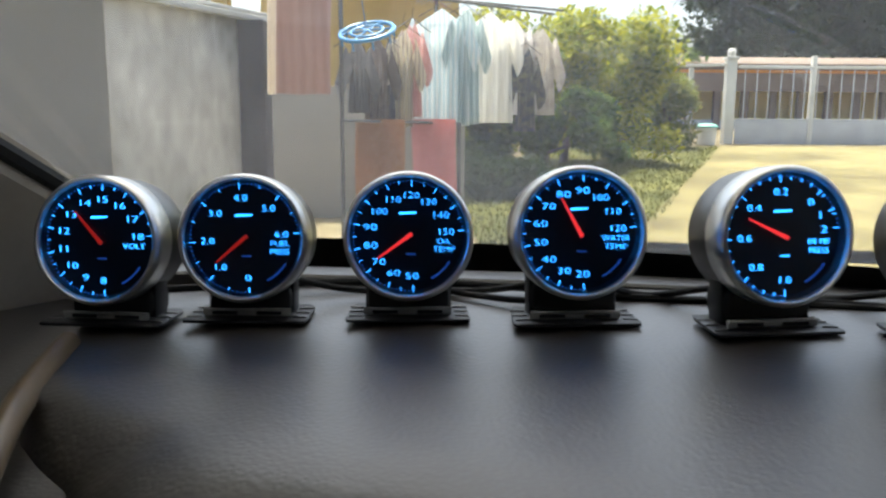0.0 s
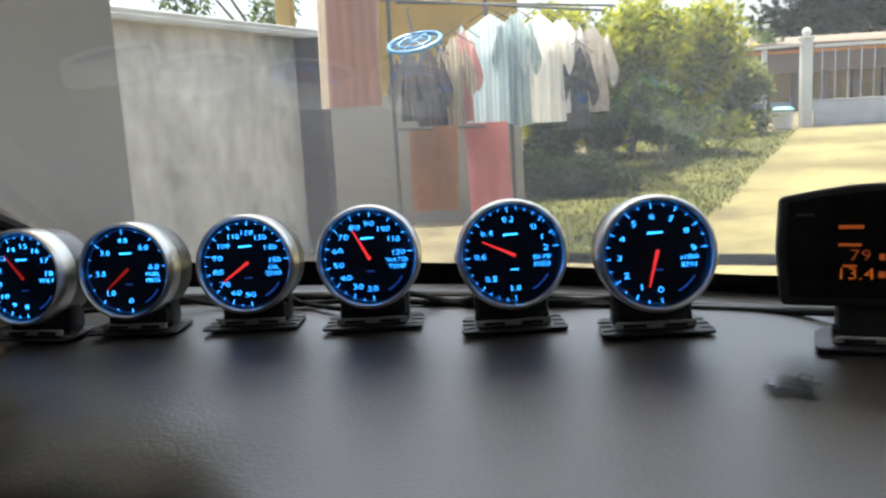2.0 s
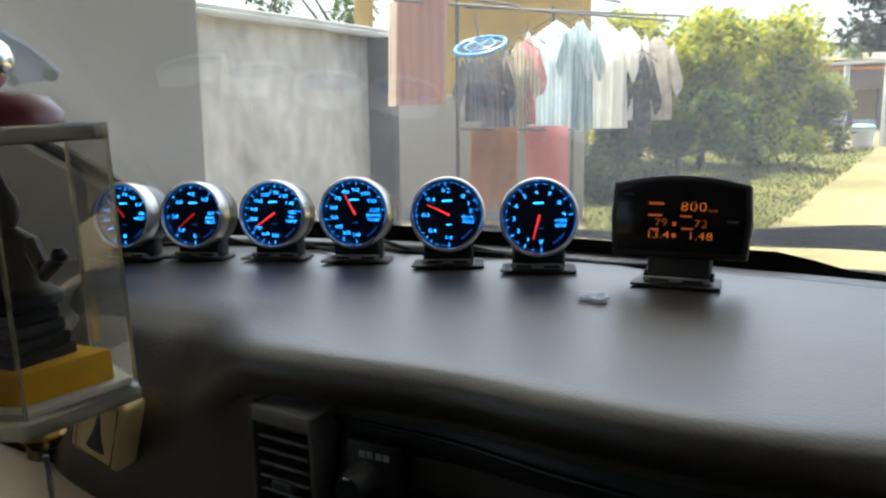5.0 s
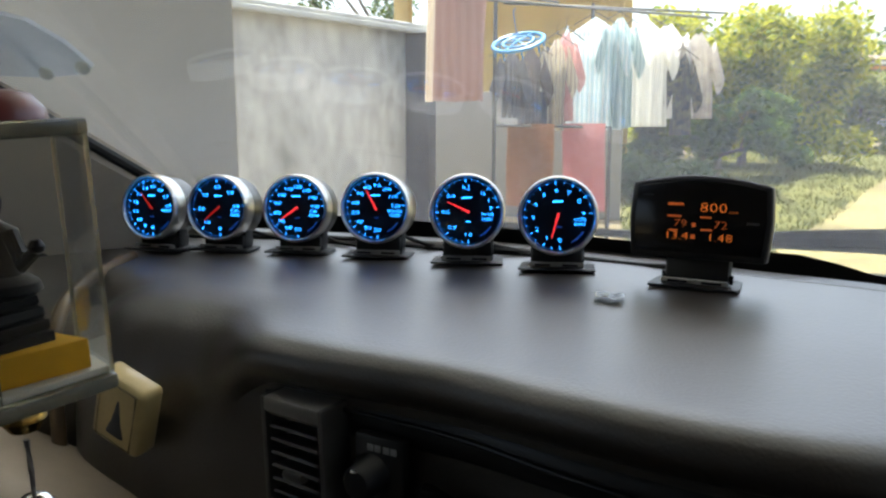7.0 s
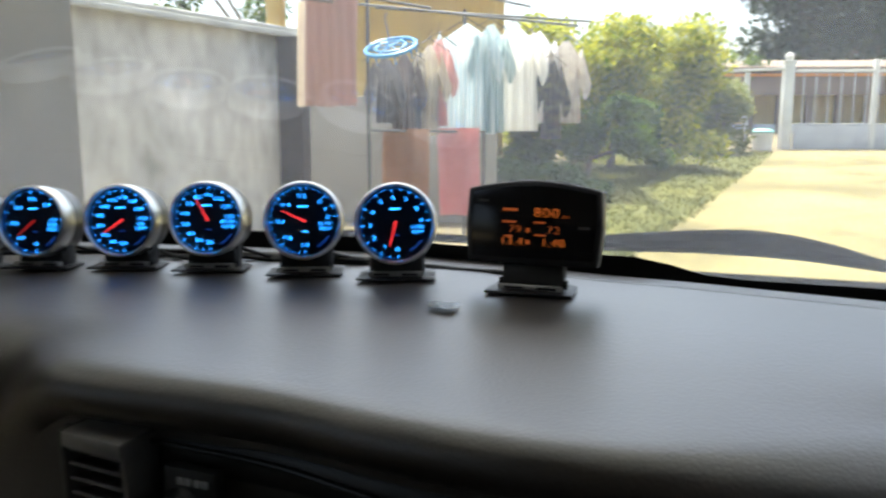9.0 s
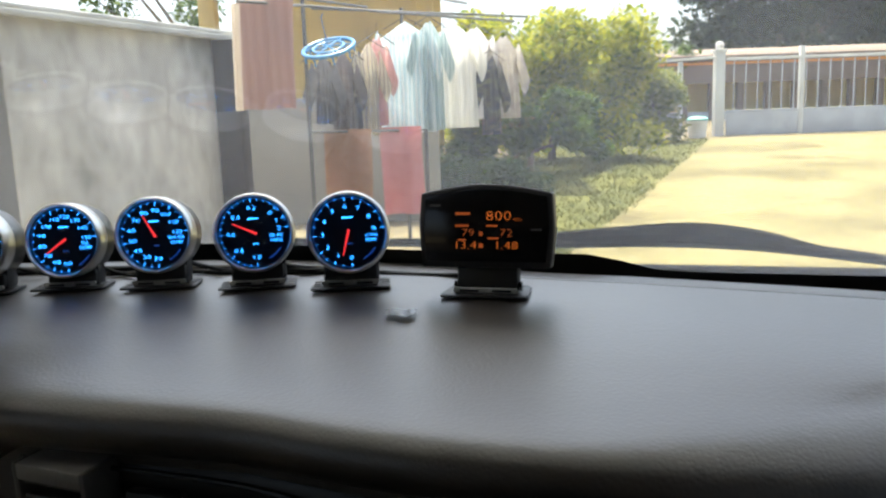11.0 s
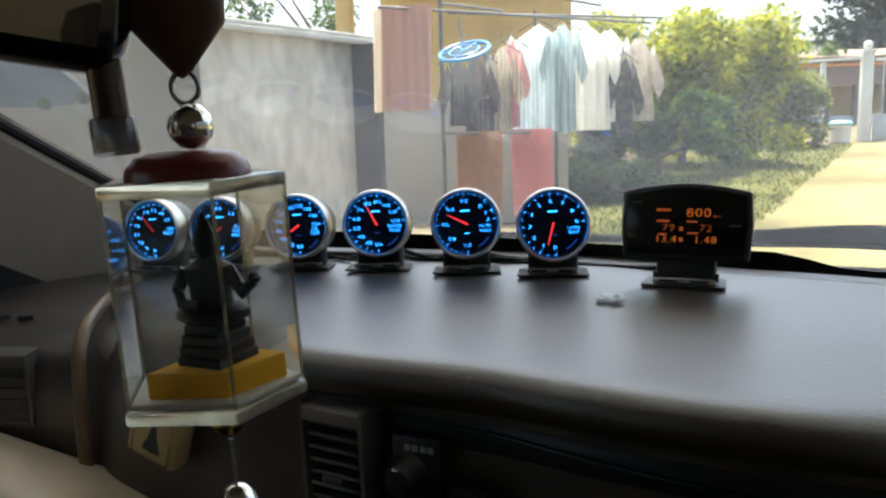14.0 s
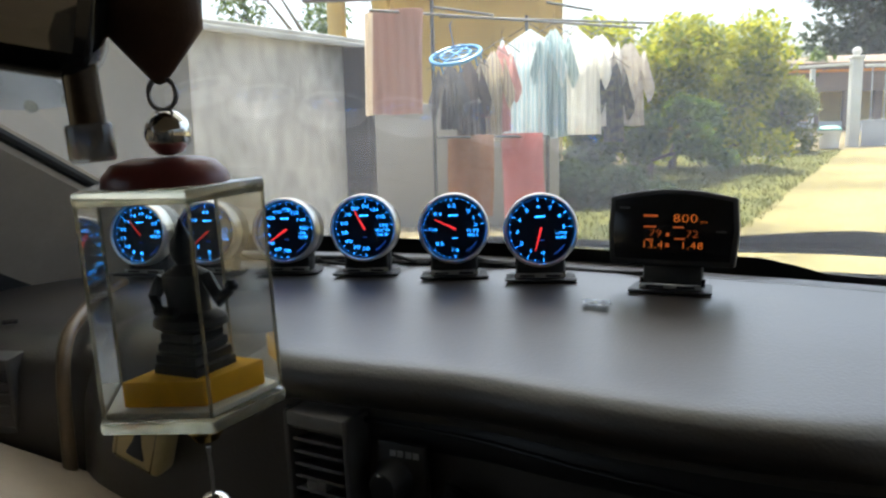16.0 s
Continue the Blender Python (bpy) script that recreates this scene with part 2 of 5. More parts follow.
# ---- building helpers ----
def part(name, bm, material, parent=None, label="", smooth=True):
    """One mesh object out of a bmesh, under a thing or a part."""
    me = bpy.data.meshes.new(name)
    bm.to_mesh(me)
    bm.free()
    me.materials.append(material)
    if smooth:
        me.polygons.foreach_set("use_smooth", [True] * len(me.polygons))
        me.set_sharp_from_angle(angle=radians(38))
    ob = new(name, me)
    if parent:
        ob.parent = parent
    if label:
        tagged(ob, label)
    return ob


def thing(name, label, category, m=None, group="", kind=""):
    ob = new(name)
    ob.empty_display_size = 0.02
    if m is not None:
        ob.matrix_basis = m
    return tagged(ob, label, category, group, kind)


def box(size, at=(0, 0, 0), bevel=0.0, turn=None, segs=2, bm=None):
    """A box with rounded edges, added to bm."""
    b = bmesh.new()
    bmesh.ops.create_cube(b, size=1)
    bmesh.ops.scale(b, vec=size, verts=b.verts)
    if bevel:
        bmesh.ops.bevel(b, geom=list(b.edges), offset=bevel, segments=segs, profile=0.5, affect="EDGES")
    m = Matrix.Translation(at) @ (turn or Matrix())
    bmesh.ops.transform(b, matrix=m, verts=b.verts)
    return join(bm, b)


def join(bm, b):
    if bm is None:
        return b
    me = bpy.data.meshes.new("tmp")
    b.to_mesh(me)
    b.free()
    bm.from_mesh(me)
    bpy.data.meshes.remove(me)
    return bm


def lathe(profile, n=48, bm=None, m=None, closed=False):
    """Turns (radius, height) pairs round the z axis."""
    b = bmesh.new()
    rings = []
    for r, h in profile:
        if r < 1e-6:
            rings.append([b.verts.new((0, 0, h))])
        else:
            rings.append([b.verts.new((r * math.cos(2 * math.pi * i / n), r * math.sin(2 * math.pi * i / n), h)) for i in range(n)])
    pairs = list(zip(rings, rings[1:])) + ([(rings[-1], rings[0])] if closed else [])
    for p, q in pairs:
        for i in range(n):
            j = (i + 1) % n
            f = [p[i % len(p)], p[j % len(p)], q[j % len(q)], q[i % len(q)]]
            f = list(dict.fromkeys(f))
            if len(f) > 2:
                b.faces.new(f)
    bmesh.ops.recalc_face_normals(b, faces=b.faces)
    if m is not None:
        bmesh.ops.transform(b, matrix=m, verts=b.verts)
    return join(bm, b)


def tube(points, r, n=10, bm=None, taper=None):
    """A round bar along points; taper gives a radius for each point."""
    b = bmesh.new()
    pts = [Vector(p) for p in points]
    rings = []
    for i, p in enumerate(pts):
        d = (pts[min(i + 1, len(pts) - 1)] - pts[max(i - 1, 0)]).normalized()
        q = d.to_track_quat("Z", "Y")
        rr = taper[i] if taper else r
        rings.append([b.verts.new(p + q @ Vector((rr * math.cos(2 * math.pi * k / n), rr * math.sin(2 * math.pi * k / n), 0))) for k in range(n)])
    for p, q in zip(rings, rings[1:]):
        for k in range(n):
            b.faces.new((p[k], p[(k + 1) % n], q[(k + 1) % n], q[k]))
    b.faces.new(rings[0][::-1])
    b.faces.new(rings[-1])
    bmesh.ops.recalc_face_normals(b, faces=b.faces)
    return join(bm, b)


def prism(outline, axis_from, axis_to, bevel=0.0, bm=None, segs=2):
    """A plate: outline of (x, z) pairs, from y = axis_from to y = axis_to."""
    b = bmesh.new()
    lo = [b.verts.new((x, axis_from, z)) for x, z in outline]
    hi = [b.verts.new((x, axis_to, z)) for x, z in outline]
    b.faces.new(lo)
    b.faces.new(hi[::-1])
    k = len(outline)
    for i in range(k):
        b.faces.new((lo[i], hi[i], hi[(i + 1) % k], lo[(i + 1) % k]))
    bmesh.ops.recalc_face_normals(b, faces=b.faces)
    if bevel:
        bmesh.ops.bevel(b, geom=list(b.edges), offset=bevel, segments=segs, profile=0.5, affect="EDGES")
    return join(bm, b)


def slab(pts, z0, z1, bevel=0.0):
    b = bmesh.new()
    lo = [b.verts.new((x, y, z0)) for x, y in pts]
    hi = [b.verts.new((x, y, z1)) for x, y in pts]
    b.faces.new(lo[::-1])
    b.faces.new(hi)
    for i in range(len(pts)):
        j = (i + 1) % len(pts)
        b.faces.new((lo[i], lo[j], hi[j], hi[i]))
    if bevel:
        bmesh.ops.bevel(b, geom=list(b.edges), offset=bevel, segments=2, profile=0.5, affect="EDGES")
    return b


def grid(rows, bm=None, close=False):
    """A skin over rows of points."""
    b = bmesh.new()
    vs = [[b.verts.new(p) for p in r] for r in rows]
    for p, q in zip(vs, vs[1:]):
        for i in range(len(p) - 1 + (1 if close else 0)):
            j = (i + 1) % len(p)
            b.faces.new((p[i], p[j], q[j], q[i]))
    return join(bm, b)


GLYPHS = {}


def glyph(ch, size, depth):
    """Mesh of one character in the built-in font, and its advance."""
    key = (ch, size)
    if key not in GLYPHS:
        cu = bpy.data.curves.new("tmp", "FONT")
        cu.body, cu.size, cu.align_x, cu.align_y, cu.extrude, cu.resolution_u = ch, size, "CENTER", "CENTER", depth, 2
        cu.offset = -size * 0.020
        ob = bpy.data.objects.new("tmp", cu)
        scene.collection.objects.link(ob)
        bpy.context.view_layer.update()
        me = bpy.data.meshes.new_from_object(ob.evaluated_get(bpy.context.evaluated_depsgraph_get()))
        bpy.data.objects.remove(ob)
        bpy.data.curves.remove(cu)
        wb_ = bmesh.new()
        wb_.from_mesh(me)
        bmesh.ops.remove_doubles(wb_, verts=wb_.verts, dist=size * 0.002)
        wb_.to_mesh(me)
        wb_.free()
        if ch in ".-":
            me.transform(Matrix.Translation((0, -size * (0.30 if ch == "." else 0.05) - min(v.co.y for v in me.vertices), 0)))
        xs_ = [v.co.x for v in me.vertices]
        wide = max(xs_) - min(xs_)
        GLYPHS[key] = me, max(wide + size * (0.22 if ch in "IN-MF" else 0.13), size * 0.50 if ch.isdigit() else 0.0)
    return GLYPHS[key]


def words(name, text, size, material, parent, m, stretch=1.2, depth=0.0002):
    """Lettering as meshes, one for each character; text runs along x and stands along y of m."""
    adv = [glyph(c, size, depth)[1] * stretch for c in text]
    x = -sum(adv) / 2
    for c, w in zip(text, adv):
        me = glyph(c, size, depth)[0].copy()
        me.transform(m @ Matrix.Translation((x + w / 2, 0, 0)) @ Matrix.Diagonal((stretch, 1, 1, 1)))
        me.materials.clear()
        me.materials.append(material)
        new(name, me).parent = parent
        x += w


# ---- ground and yard ----
def gz(x, y):
    """Height of the yard, which climbs gently away from the car."""
    return max(0.0, 0.036 * (y - 1.0)) if y < 40 else 1.404


ys = [-60, -20, -6, -2, 1, 3, 5, 7, 9, 12, 15, 20, 28, 40, 80, 300, 900]
xs = [-900, -200, -60, -20, -8, -4, -2, 0, 1, 2, 4, 7, 12, 20, 60, 200, 900]
tagged(part("ground", grid([[(x, y, gz(x, y) - 0.012) for x in xs] for y in ys]), SOIL), "brown bare earth of the yard", "ground", kind="structure")
lawn_l = [(0.35, 5.2), (0.25, 7), (0.3, 9), (0.6, 11), (1.4, 13.2), (2.0, 15.6)]
lawn_r = [(1.15, 5.2), (2.08, 7.2), (2.85, 9.2), (3.7, 11.2), (4.5, 13), (5.5, 15.6)]
tagged(part("lawn", grid([[(a[0] + (b[0] - a[0]) * k / 6, a[1] + (b[1] - a[1]) * k / 6, gz(0, a[1] + (b[1] - a[1]) * k / 6) + 0.01 * math.sin(k * 0.5)) for k in range(7)]
                          for a, b in zip(lawn_l, lawn_r)]), LAWN), "patchy green lawn beside the driveway", "lawn", kind="structure")
drive_rows = []
for i in range(14):
    y = 2.0 + i * 1.05
    xl = 1.15 + (y - 5.2) * 0.42 if y > 5.2 else 1.15 - (5.2 - y) * 1.6
    drive_rows.append([(xl + (14 - xl) * k / 8, y, gz(0, y) + 0.012) for k in range(9)])
tagged(part("driveway", grid(drive_rows), DRIVE), "sunlit yellowish concrete driveway, dappled sun in its colour", "driveway", kind="structure")


def tuft(b, x, y, z, h, rng):
    for _ in range(3):
        a = rng.uniform(0, 6.28)
        w = 0.008
        dx, dy = math.cos(a), math.sin(a)
        lean = rng.uniform(0.0, 0.06)
        b.faces.new((b.verts.new((x - dy * w, y + dx * w, z)), b.verts.new((x + dy * w, y - dx * w, z)),
                     b.verts.new((x + dx * lean, y + dy * lean, z + h))))


rng = random.Random(4)
b = bmesh.new()
for _ in range(5200):
    k = rng.uniform(0, 4.999)
    i, f = int(k), k - int(k)
    u = rng.random()
    p = [[q[i][c] + (q[i + 1][c] - q[i][c]) * f for c in (0, 1)] for q in (lawn_l, lawn_r)]
    x, y = p[0][0] + (p[1][0] - p[0][0]) * u, p[0][1] + (p[1][1] - p[0][1]) * u
    tuft(b, x, y, gz(x, y), rng.uniform(0.02, 0.06), rng)
tagged(part("grass", b, GRASS, smooth=False), "short green and yellow grass blades", "grass", kind="stuff")

# ---- boundary wall, house corner ----
# The stained wall runs back to the dark column; a plain plastered house corner stands nearer.
wa, wb = Vector((-2.15, 4.2)), Vector((-1.50, 5.75))


def along(p, q, thick, z0, z1, bevel=0.006, over=0.0):
    p, q = Vector(p[:2]), Vector(q[:2])
    d = q - p
    return box((d.length + over, thick, z1 - z0), ((p.x + q.x) / 2, (p.y + q.y) / 2, (z0 + z1) / 2), bevel, Matrix.Rotation(math.atan2(d.y, d.x), 4, "Z"))


tagged(part("wall_yard", along(wa - (wb - wa) * 0.35, wb + (wb - wa) * 0.11, 0.15, -0.05, 1.765), CONCRETE), "rain-stained grey rendered boundary wall", "wall", kind="structure")
cop = thing("wall_coping", "zinc sheet coping along the stained wall top", "coping", kind="structure")
part("cap", along(wa - (wb - wa) * 0.35, wb + (wb - wa) * 0.235, 0.30, 1.795, 1.83, 0.01), COPING, cop)
part("lip", along(wa - (wb - wa) * 0.35 + Vector((0.14, -0.06)), wb + (wb - wa) * 0.2 + Vector((0.14, -0.06)), 0.025, 1.755, 1.795, 0.006), COPING, cop)
tagged(part("wall_house", slab([(-4.2, 1.15), (-0.462, 1.15), (-0.68, 1.45), (-4.2, 1.45)], -0.05, 2.715, 0.006), HOUSEWALL), "plain plastered house wall close beside the car", "wall", kind="structure")
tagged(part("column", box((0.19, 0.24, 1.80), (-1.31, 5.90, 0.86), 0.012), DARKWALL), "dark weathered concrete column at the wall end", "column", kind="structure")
tagged(part("wall_low", box((2.4, 0.14, 1.30), (-0.95, 7.1, 0.70), 0.01), PLASTER), "low beige rendered wall behind the washing", "wall", kind="structure")
yellow = thing("yellow_house", "yellow painted house with a light sheet roof", "house", pose(0.0, 10.5, 0.3))
part("wall", box((2.6, 0.2, 2.6), (-1.0, 0.6, 1.5), 0.01), YELLOWPAINT, yellow)
for x in (-2.65, -2.05, 0.1):
    part("pillar", box((0.2, 0.22, 3.0), (x, -0.3, 1.4), 0.015), YELLOWPAINT, yellow)
part("roof", box((4.6, 2.2, 0.06), (-0.5, -0.6, 2.62), 0.01, Matrix.Rotation(radians(9), 4, "X")), ROOFSHEET, yellow, "translucent pale roof sheet")
part("beam", box((4.4, 0.1, 0.14), (-0.5, -1.55, 2.36), 0.01), STEEL, yellow)


# ---- washing rack ----
def hang(name, w, h, folds, amp, seed, top=0.0, thick=0.012, sway=0.02):
    """A hanging cloth with folds: top edge at z = 0, both faces and a hem."""
    r = random.Random(seed)
    ph = [r.uniform(0, 6.28) for _ in range(4)]
    nx, nz = 30, 16
    rows = []
    for side in (1, -1):
        for j in (range(nz + 1) if side == 1 else range(nz, -1, -1)):
            v = j / nz
            row = []
            for i in range(nx + 1):
                u = i / nx
                d = amp * (0.35 + 0.65 * v) * (math.sin(folds * u * 6.28 + ph[0]) + 0.5 * math.sin(folds * 1.7 * u * 6.28 + ph[1] + v * 1.5))
                row.append(((u - 0.5) * w * (1 - 0.05 * v + 0.02 * math.sin(v * 5 + ph[2])) + sway * v * math.sin(ph[3]), -side * thick / 2 + d,
                            -v * h * (1 + 0.005 * math.sin(u * 9 + ph[3]))))
            rows.append(row)
    rows.append(rows[0])
    return grid(rows)


def shirt(w, h, seed):
    """A shirt on a hanger: body with sloping shoulders, folds and two sleeves."""
    r = random.Random(seed)
    ph = [r.uniform(0, 6.28) for _ in range(3)]
    b = bmesh.new()
    nx, nz = 24, 16
    for s in (1, -1):
        rows = []
        for j in range(nz + 1):
            v = j / nz
            rows.append([((i / nx - 0.5) * w * (0.86 + 0.14 * v), -s * (0.03 + 0.02 * v) * math.sin(math.pi * min(1, max(0.02, i / nx)))
                          + 0.020 * v * math.sin(i / nx * 26 + ph[0] + v), -v * h - 0.10 * abs(i / nx - 0.5) * 2 * (1 - v) ** 2) for i in range(nx + 1)])
        b = grid(rows, b)
    for s in (1, -1):
        rows = []
        for j in range(7):
            v = j / 6
            c = Vector((s * (w * 0.43 + 0.07 * v), 0, -0.12 - 0.20 * v))
            rows.append([(c.x + s * 0.02 * math.cos(k * 0.785), 0.025 * math.sin(k * 0.785) * 1.3, c.z + 0.075 * math.cos(k * 0.785) * (1 - 0.2 * v)) for k in range(9)])
        b = grid(rows, b)
    return b


RY = 4.8


def slant(x, z):
    """The rack's rails run away from the car towards the lawn: place and size of what hangs at x along it."""
    k = 1.0 + 0.17 * (x + 0.9)
    return ((x - 0.24) * k + 0.24, 5.15 * k - 0.35, (z - 1.15) * k + 1.15), k


rack = thing("drying_rack", "dark steel tube clothes rack standing in the yard", "clothes rack", pose(0, RY, 0.13))
for x, z1, off in ((-0.548, 1.95, 0.0), (0.175, 1.07, 0.0), (-0.40, 1.92, 0.9)):
    p, k = slant(x, z1)
    part("post", tube([(p[0] + off * 0.5, p[1] - RY + off, 0.0), (p[0] + off * 0.5, p[1] - RY + off, p[2] - 0.13)], 0.013 * k), STEEL, rack)
for (xa, za), (xb, zb), off in (((-0.95, 1.885), (0.74, 1.71), 0.0), ((-0.95, 1.92), (0.60, 1.80), 0.7), ((-0.55, 1.075), (0.175, 1.065), 0.0)):
    p, q = slant(xa, za)[0], slant(xb, zb)[0]
    part("rail", tube([(p[0] + off * 0.5, p[1] - RY + off, p[2] - 0.13), (q[0] + off * 0.5, q[1] - RY + off, q[2] - 0.13)], 0.010), STEEL, rack)
for x in (-0.548, 0.175):
    p = slant(x, 1.86)[0]
    part("cross_rail", tube([(p[0], p[1] - RY, p[2] - 0.10), (p[0] + 0.35, p[1] - RY + 0.75, p[2] - 0.07)], 0.010), STEEL, rack)
washing = "washing hung out to dry"


def lay(name, label, category, bm, material, at, turn=0.0):
    ob = tagged(part(name, bm, material), label, category, washing)
    p, k = slant(at[0], at[2])
    ob.matrix_basis = pose(p[0], p[1] + at[1] - RY, p[2], 0, 0, turn) @ Matrix.Scale(k, 4)
    return ob


lay("towel", "dusty pink bath towel folded over the rail", "towel", hang("t", 0.345, 0.66, 2.2, 0.010, 3), cloth("towel_pink", (0.42, 0.285, 0.255), (0.455, 0.315, 0.28), 5), (-0.775, RY - 0.02, 1.885))
lay("towel", "pale cream towel edge on the rail", "towel", hang("t", 0.05, 0.64, 1, 0.004, 8), cloth("towel_cream", (0.75, 0.66, 0.55), (0.8, 0.72, 0.6)), (-0.945, RY - 0.05, 1.86))
lay("towel", "brown towel over the lower rail", "towel", hang("t", 0.30, 0.52, 1.6, 0.008, 5), cloth("towel_brown", (0.36, 0.20, 0.11), (0.42, 0.25, 0.15)), (-0.312, RY - 0.02, 1.085))
lay("towel", "rose pink towel over the lower rail", "towel", hang("t", 0.27, 0.55, 1.4, 0.008, 6), cloth("towel_rose", (0.62, 0.28, 0.29), (0.68, 0.34, 0.34)), (0.012, RY - 0.02, 1.09))
under_ring = [
    ("dark grey shirt on the drying rack", 0.13, 0.44, (0.17, 0.17, 0.19), (0.24, 0.23, 0.25), 0, -0.46, 1.56, 40),
    ("grey brown shirt on the drying rack", 0.16, 0.56, (0.19, 0.165, 0.17), (0.26, 0.23, 0.23), 0, -0.34, 1.57, 35),
    ("slate grey shirt on the drying rack", 0.13, 0.52, (0.13, 0.14, 0.19), (0.20, 0.21, 0.25), 0, -0.25, 1.58, 50),
    ("cream striped shirt on the drying rack", 0.14, 0.58, (0.72, 0.66, 0.52), (0.50, 0.46, 0.42), 12, -0.175, 1.62, 40),
    ("blush pink blouse on the drying rack", 0.13, 0.56, (0.62, 0.36, 0.36), (0.7, 0.46, 0.44), 0, -0.12, 1.66, 60),
]
on_rail = [
    ("white shirt with light blue stripes", 0.36, 0.70, (0.86, 0.88, 0.89), (0.60, 0.75, 0.82), 11, 0.06, 1.75, 10),
    ("teal and grey striped shirt on the rack", 0.20, 0.68, (0.42, 0.53, 0.56), (0.60, 0.68, 0.70), 12, 0.21, 1.74, 40),
    ("cream white shirt on the drying rack", 0.32, 0.66, (0.90, 0.89, 0.86), (0.80, 0.80, 0.78), 8, 0.36, 1.73, 25),
    ("off-white blouse on the drying rack", 0.28, 0.58, (0.86, 0.84, 0.84), (0.72, 0.70, 0.72), 0, 0.50, 1.70, 50),
    ("dark navy patterned shirt on the rack", 0.14, 0.50, (0.09, 0.10, 0.13), (0.24, 0.22, 0.17), 0, 0.59, 1.52, 50),
    ("beige patterned shirt on the drying rack", 0.22, 0.52, (0.56, 0.52, 0.48), (0.42, 0.39, 0.37), 0, 0.68, 1.64, 40),
]
for i, (lab, w, h, c1, c2, st, x, z, turn) in enumerate(under_ring + on_rail):
    lay("shirt", lab, "shirt", shirt(w, h, i), cloth("shirt_cloth", c1, c2, st, 14), (x, RY + 0.12 + 0.04 * (i % 3), z), turn * 0.6)
    hg = tagged(part("clothes_hanger", tube([(-0.16, 0, -0.09), (0, 0, 0.0), (0.16, 0, -0.09)], 0.004, 6, tube([(0, 0, 0), (0, 0, 0.045), (0.015, 0, 0.07)], 0.002, 6)), STEEL),
                "thin clothes hanger hooked on the rail", "hanger", washing)
    p, k = slant(x, z + 0.03)
    hg.matrix_basis = pose(p[0], p[1] + 0.12 + 0.04 * (i % 3), p[2], 0, 0, turn * 0.6)
peg = thing("peg_hanger", "round blue plastic peg hanger on the rack", "peg hanger", pose(-0.42, RY + 0.15, 1.60, 24, -8, 0))
BLUEPL = mat("blue_plastic", (0.06, 0.24, 0.50), rough=0.4, vary=0.15, scale=20)
ringpts = [(0.165 * math.cos(k * math.pi / 14), 0.165 * math.sin(k * math.pi / 14), 0) for k in range(29)]
part("rim", tube(ringpts, 0.014, 8), BLUEPL, peg)
part("inner_rim", tube([(p[0] * 0.6, p[1] * 0.6, 0.004) for p in ringpts], 0.008, 8), BLUEPL, peg)
for k in range(6):
    c, s = math.cos(k * 1.047), math.sin(k * 1.047)
    part("spoke", tube([(0, 0, 0.01), (c * 0.16, s * 0.16, 0)], 0.006, 6), BLUEPL, peg)
part("hook", tube([(0, 0, 0.01), (0, 0, 0.2), (0.02, 0, 0.22)], 0.004, 6), BLUEPL, peg)
for k in range(8):
    c, s = math.cos(k * 0.785 + 0.2), math.sin(k * 0.785 + 0.2)
    part("peg", box((0.012, 0.01, 0.06), (c * 0.16, s * 0.16, -0.035), 0.003), BLUEPL, peg)


# ---- trees and shrubs ----
def crown(centres, count, size, seed, squash=1.0):
    """Many single leaves, gathered round the given (x, y, z, radius) clumps."""
    r = random.Random(seed)
    verts, faces = [], []
    tot = sum(c[3] ** 2 for c in centres)
    for cx, cy, cz, cr in centres:
        for _ in range(int(count * cr * cr / tot)):
            d = Vector((r.gauss(0, 1), r.gauss(0, 1), r.gauss(0, 1))).normalized() * cr * r.uniform(0.45, 1.08)
            p = Vector((cx + d.x, cy + d.y, cz + d.z * squash))
            q = Euler((r.uniform(-1, 1), r.uniform(-1, 1), r.uniform(0, 6.28))).to_matrix()
            s = size * r.uniform(0.6, 1.4)
            k = len(verts)
            for u, v, w in ((-0.5, 0, 0), (0, -0.22, 0.06), (0.6, 0, -0.05), (0, 0.22, 0.06)):
                verts.append(p + q @ Vector((u * s, v * s, w * s)))
            faces.append((k, k + 1, k + 2, k + 3))
    me = bpy.data.meshes.new("crown")
    me.from_pydata(verts, [], faces)
    b = bmesh.new()
    b.from_mesh(me)
    bpy.data.meshes.remove(me)
    return b


def tree(name, label, at, height, trunk_r, centres, count, size, leaf, seed, squash=1.0):
    t = thing(name, label, "shrub" if height < 2 else "tree", pose(*at))
    r = random.Random(seed)
    pts = [(0, 0, -0.05), (0.03, 0.02, height * 0.3), (-0.02, 0.03, height * 0.6), (0.02, 0, height)]
    part("trunk", tube(pts, 0, 9, taper=[trunk_r, trunk_r * 0.8, trunk_r * 0.6, trunk_r * 0.35]), BARK, t)
    for cx, cy, cz, cr in centres[:7]:
        part("limb", tube([(0, 0, height * r.uniform(0.25, 0.6)), (cx * 0.5, cy * 0.5, cz * 0.7), (cx, cy, cz)], 0, 7, taper=[trunk_r * 0.5, trunk_r * 0.35, trunk_r * 0.12]), BARK, t)
    part("crown", crown(centres, count, size, seed, squash), leaf, t)
    return t


def clumps(n, rx, ry, z0, z1, r0, r1, seed):
    r = random.Random(seed)
    return [(r.uniform(-rx, rx), r.uniform(-ry, ry), r.uniform(z0, z1), r.uniform(r0, r1)) for _ in range(n)]


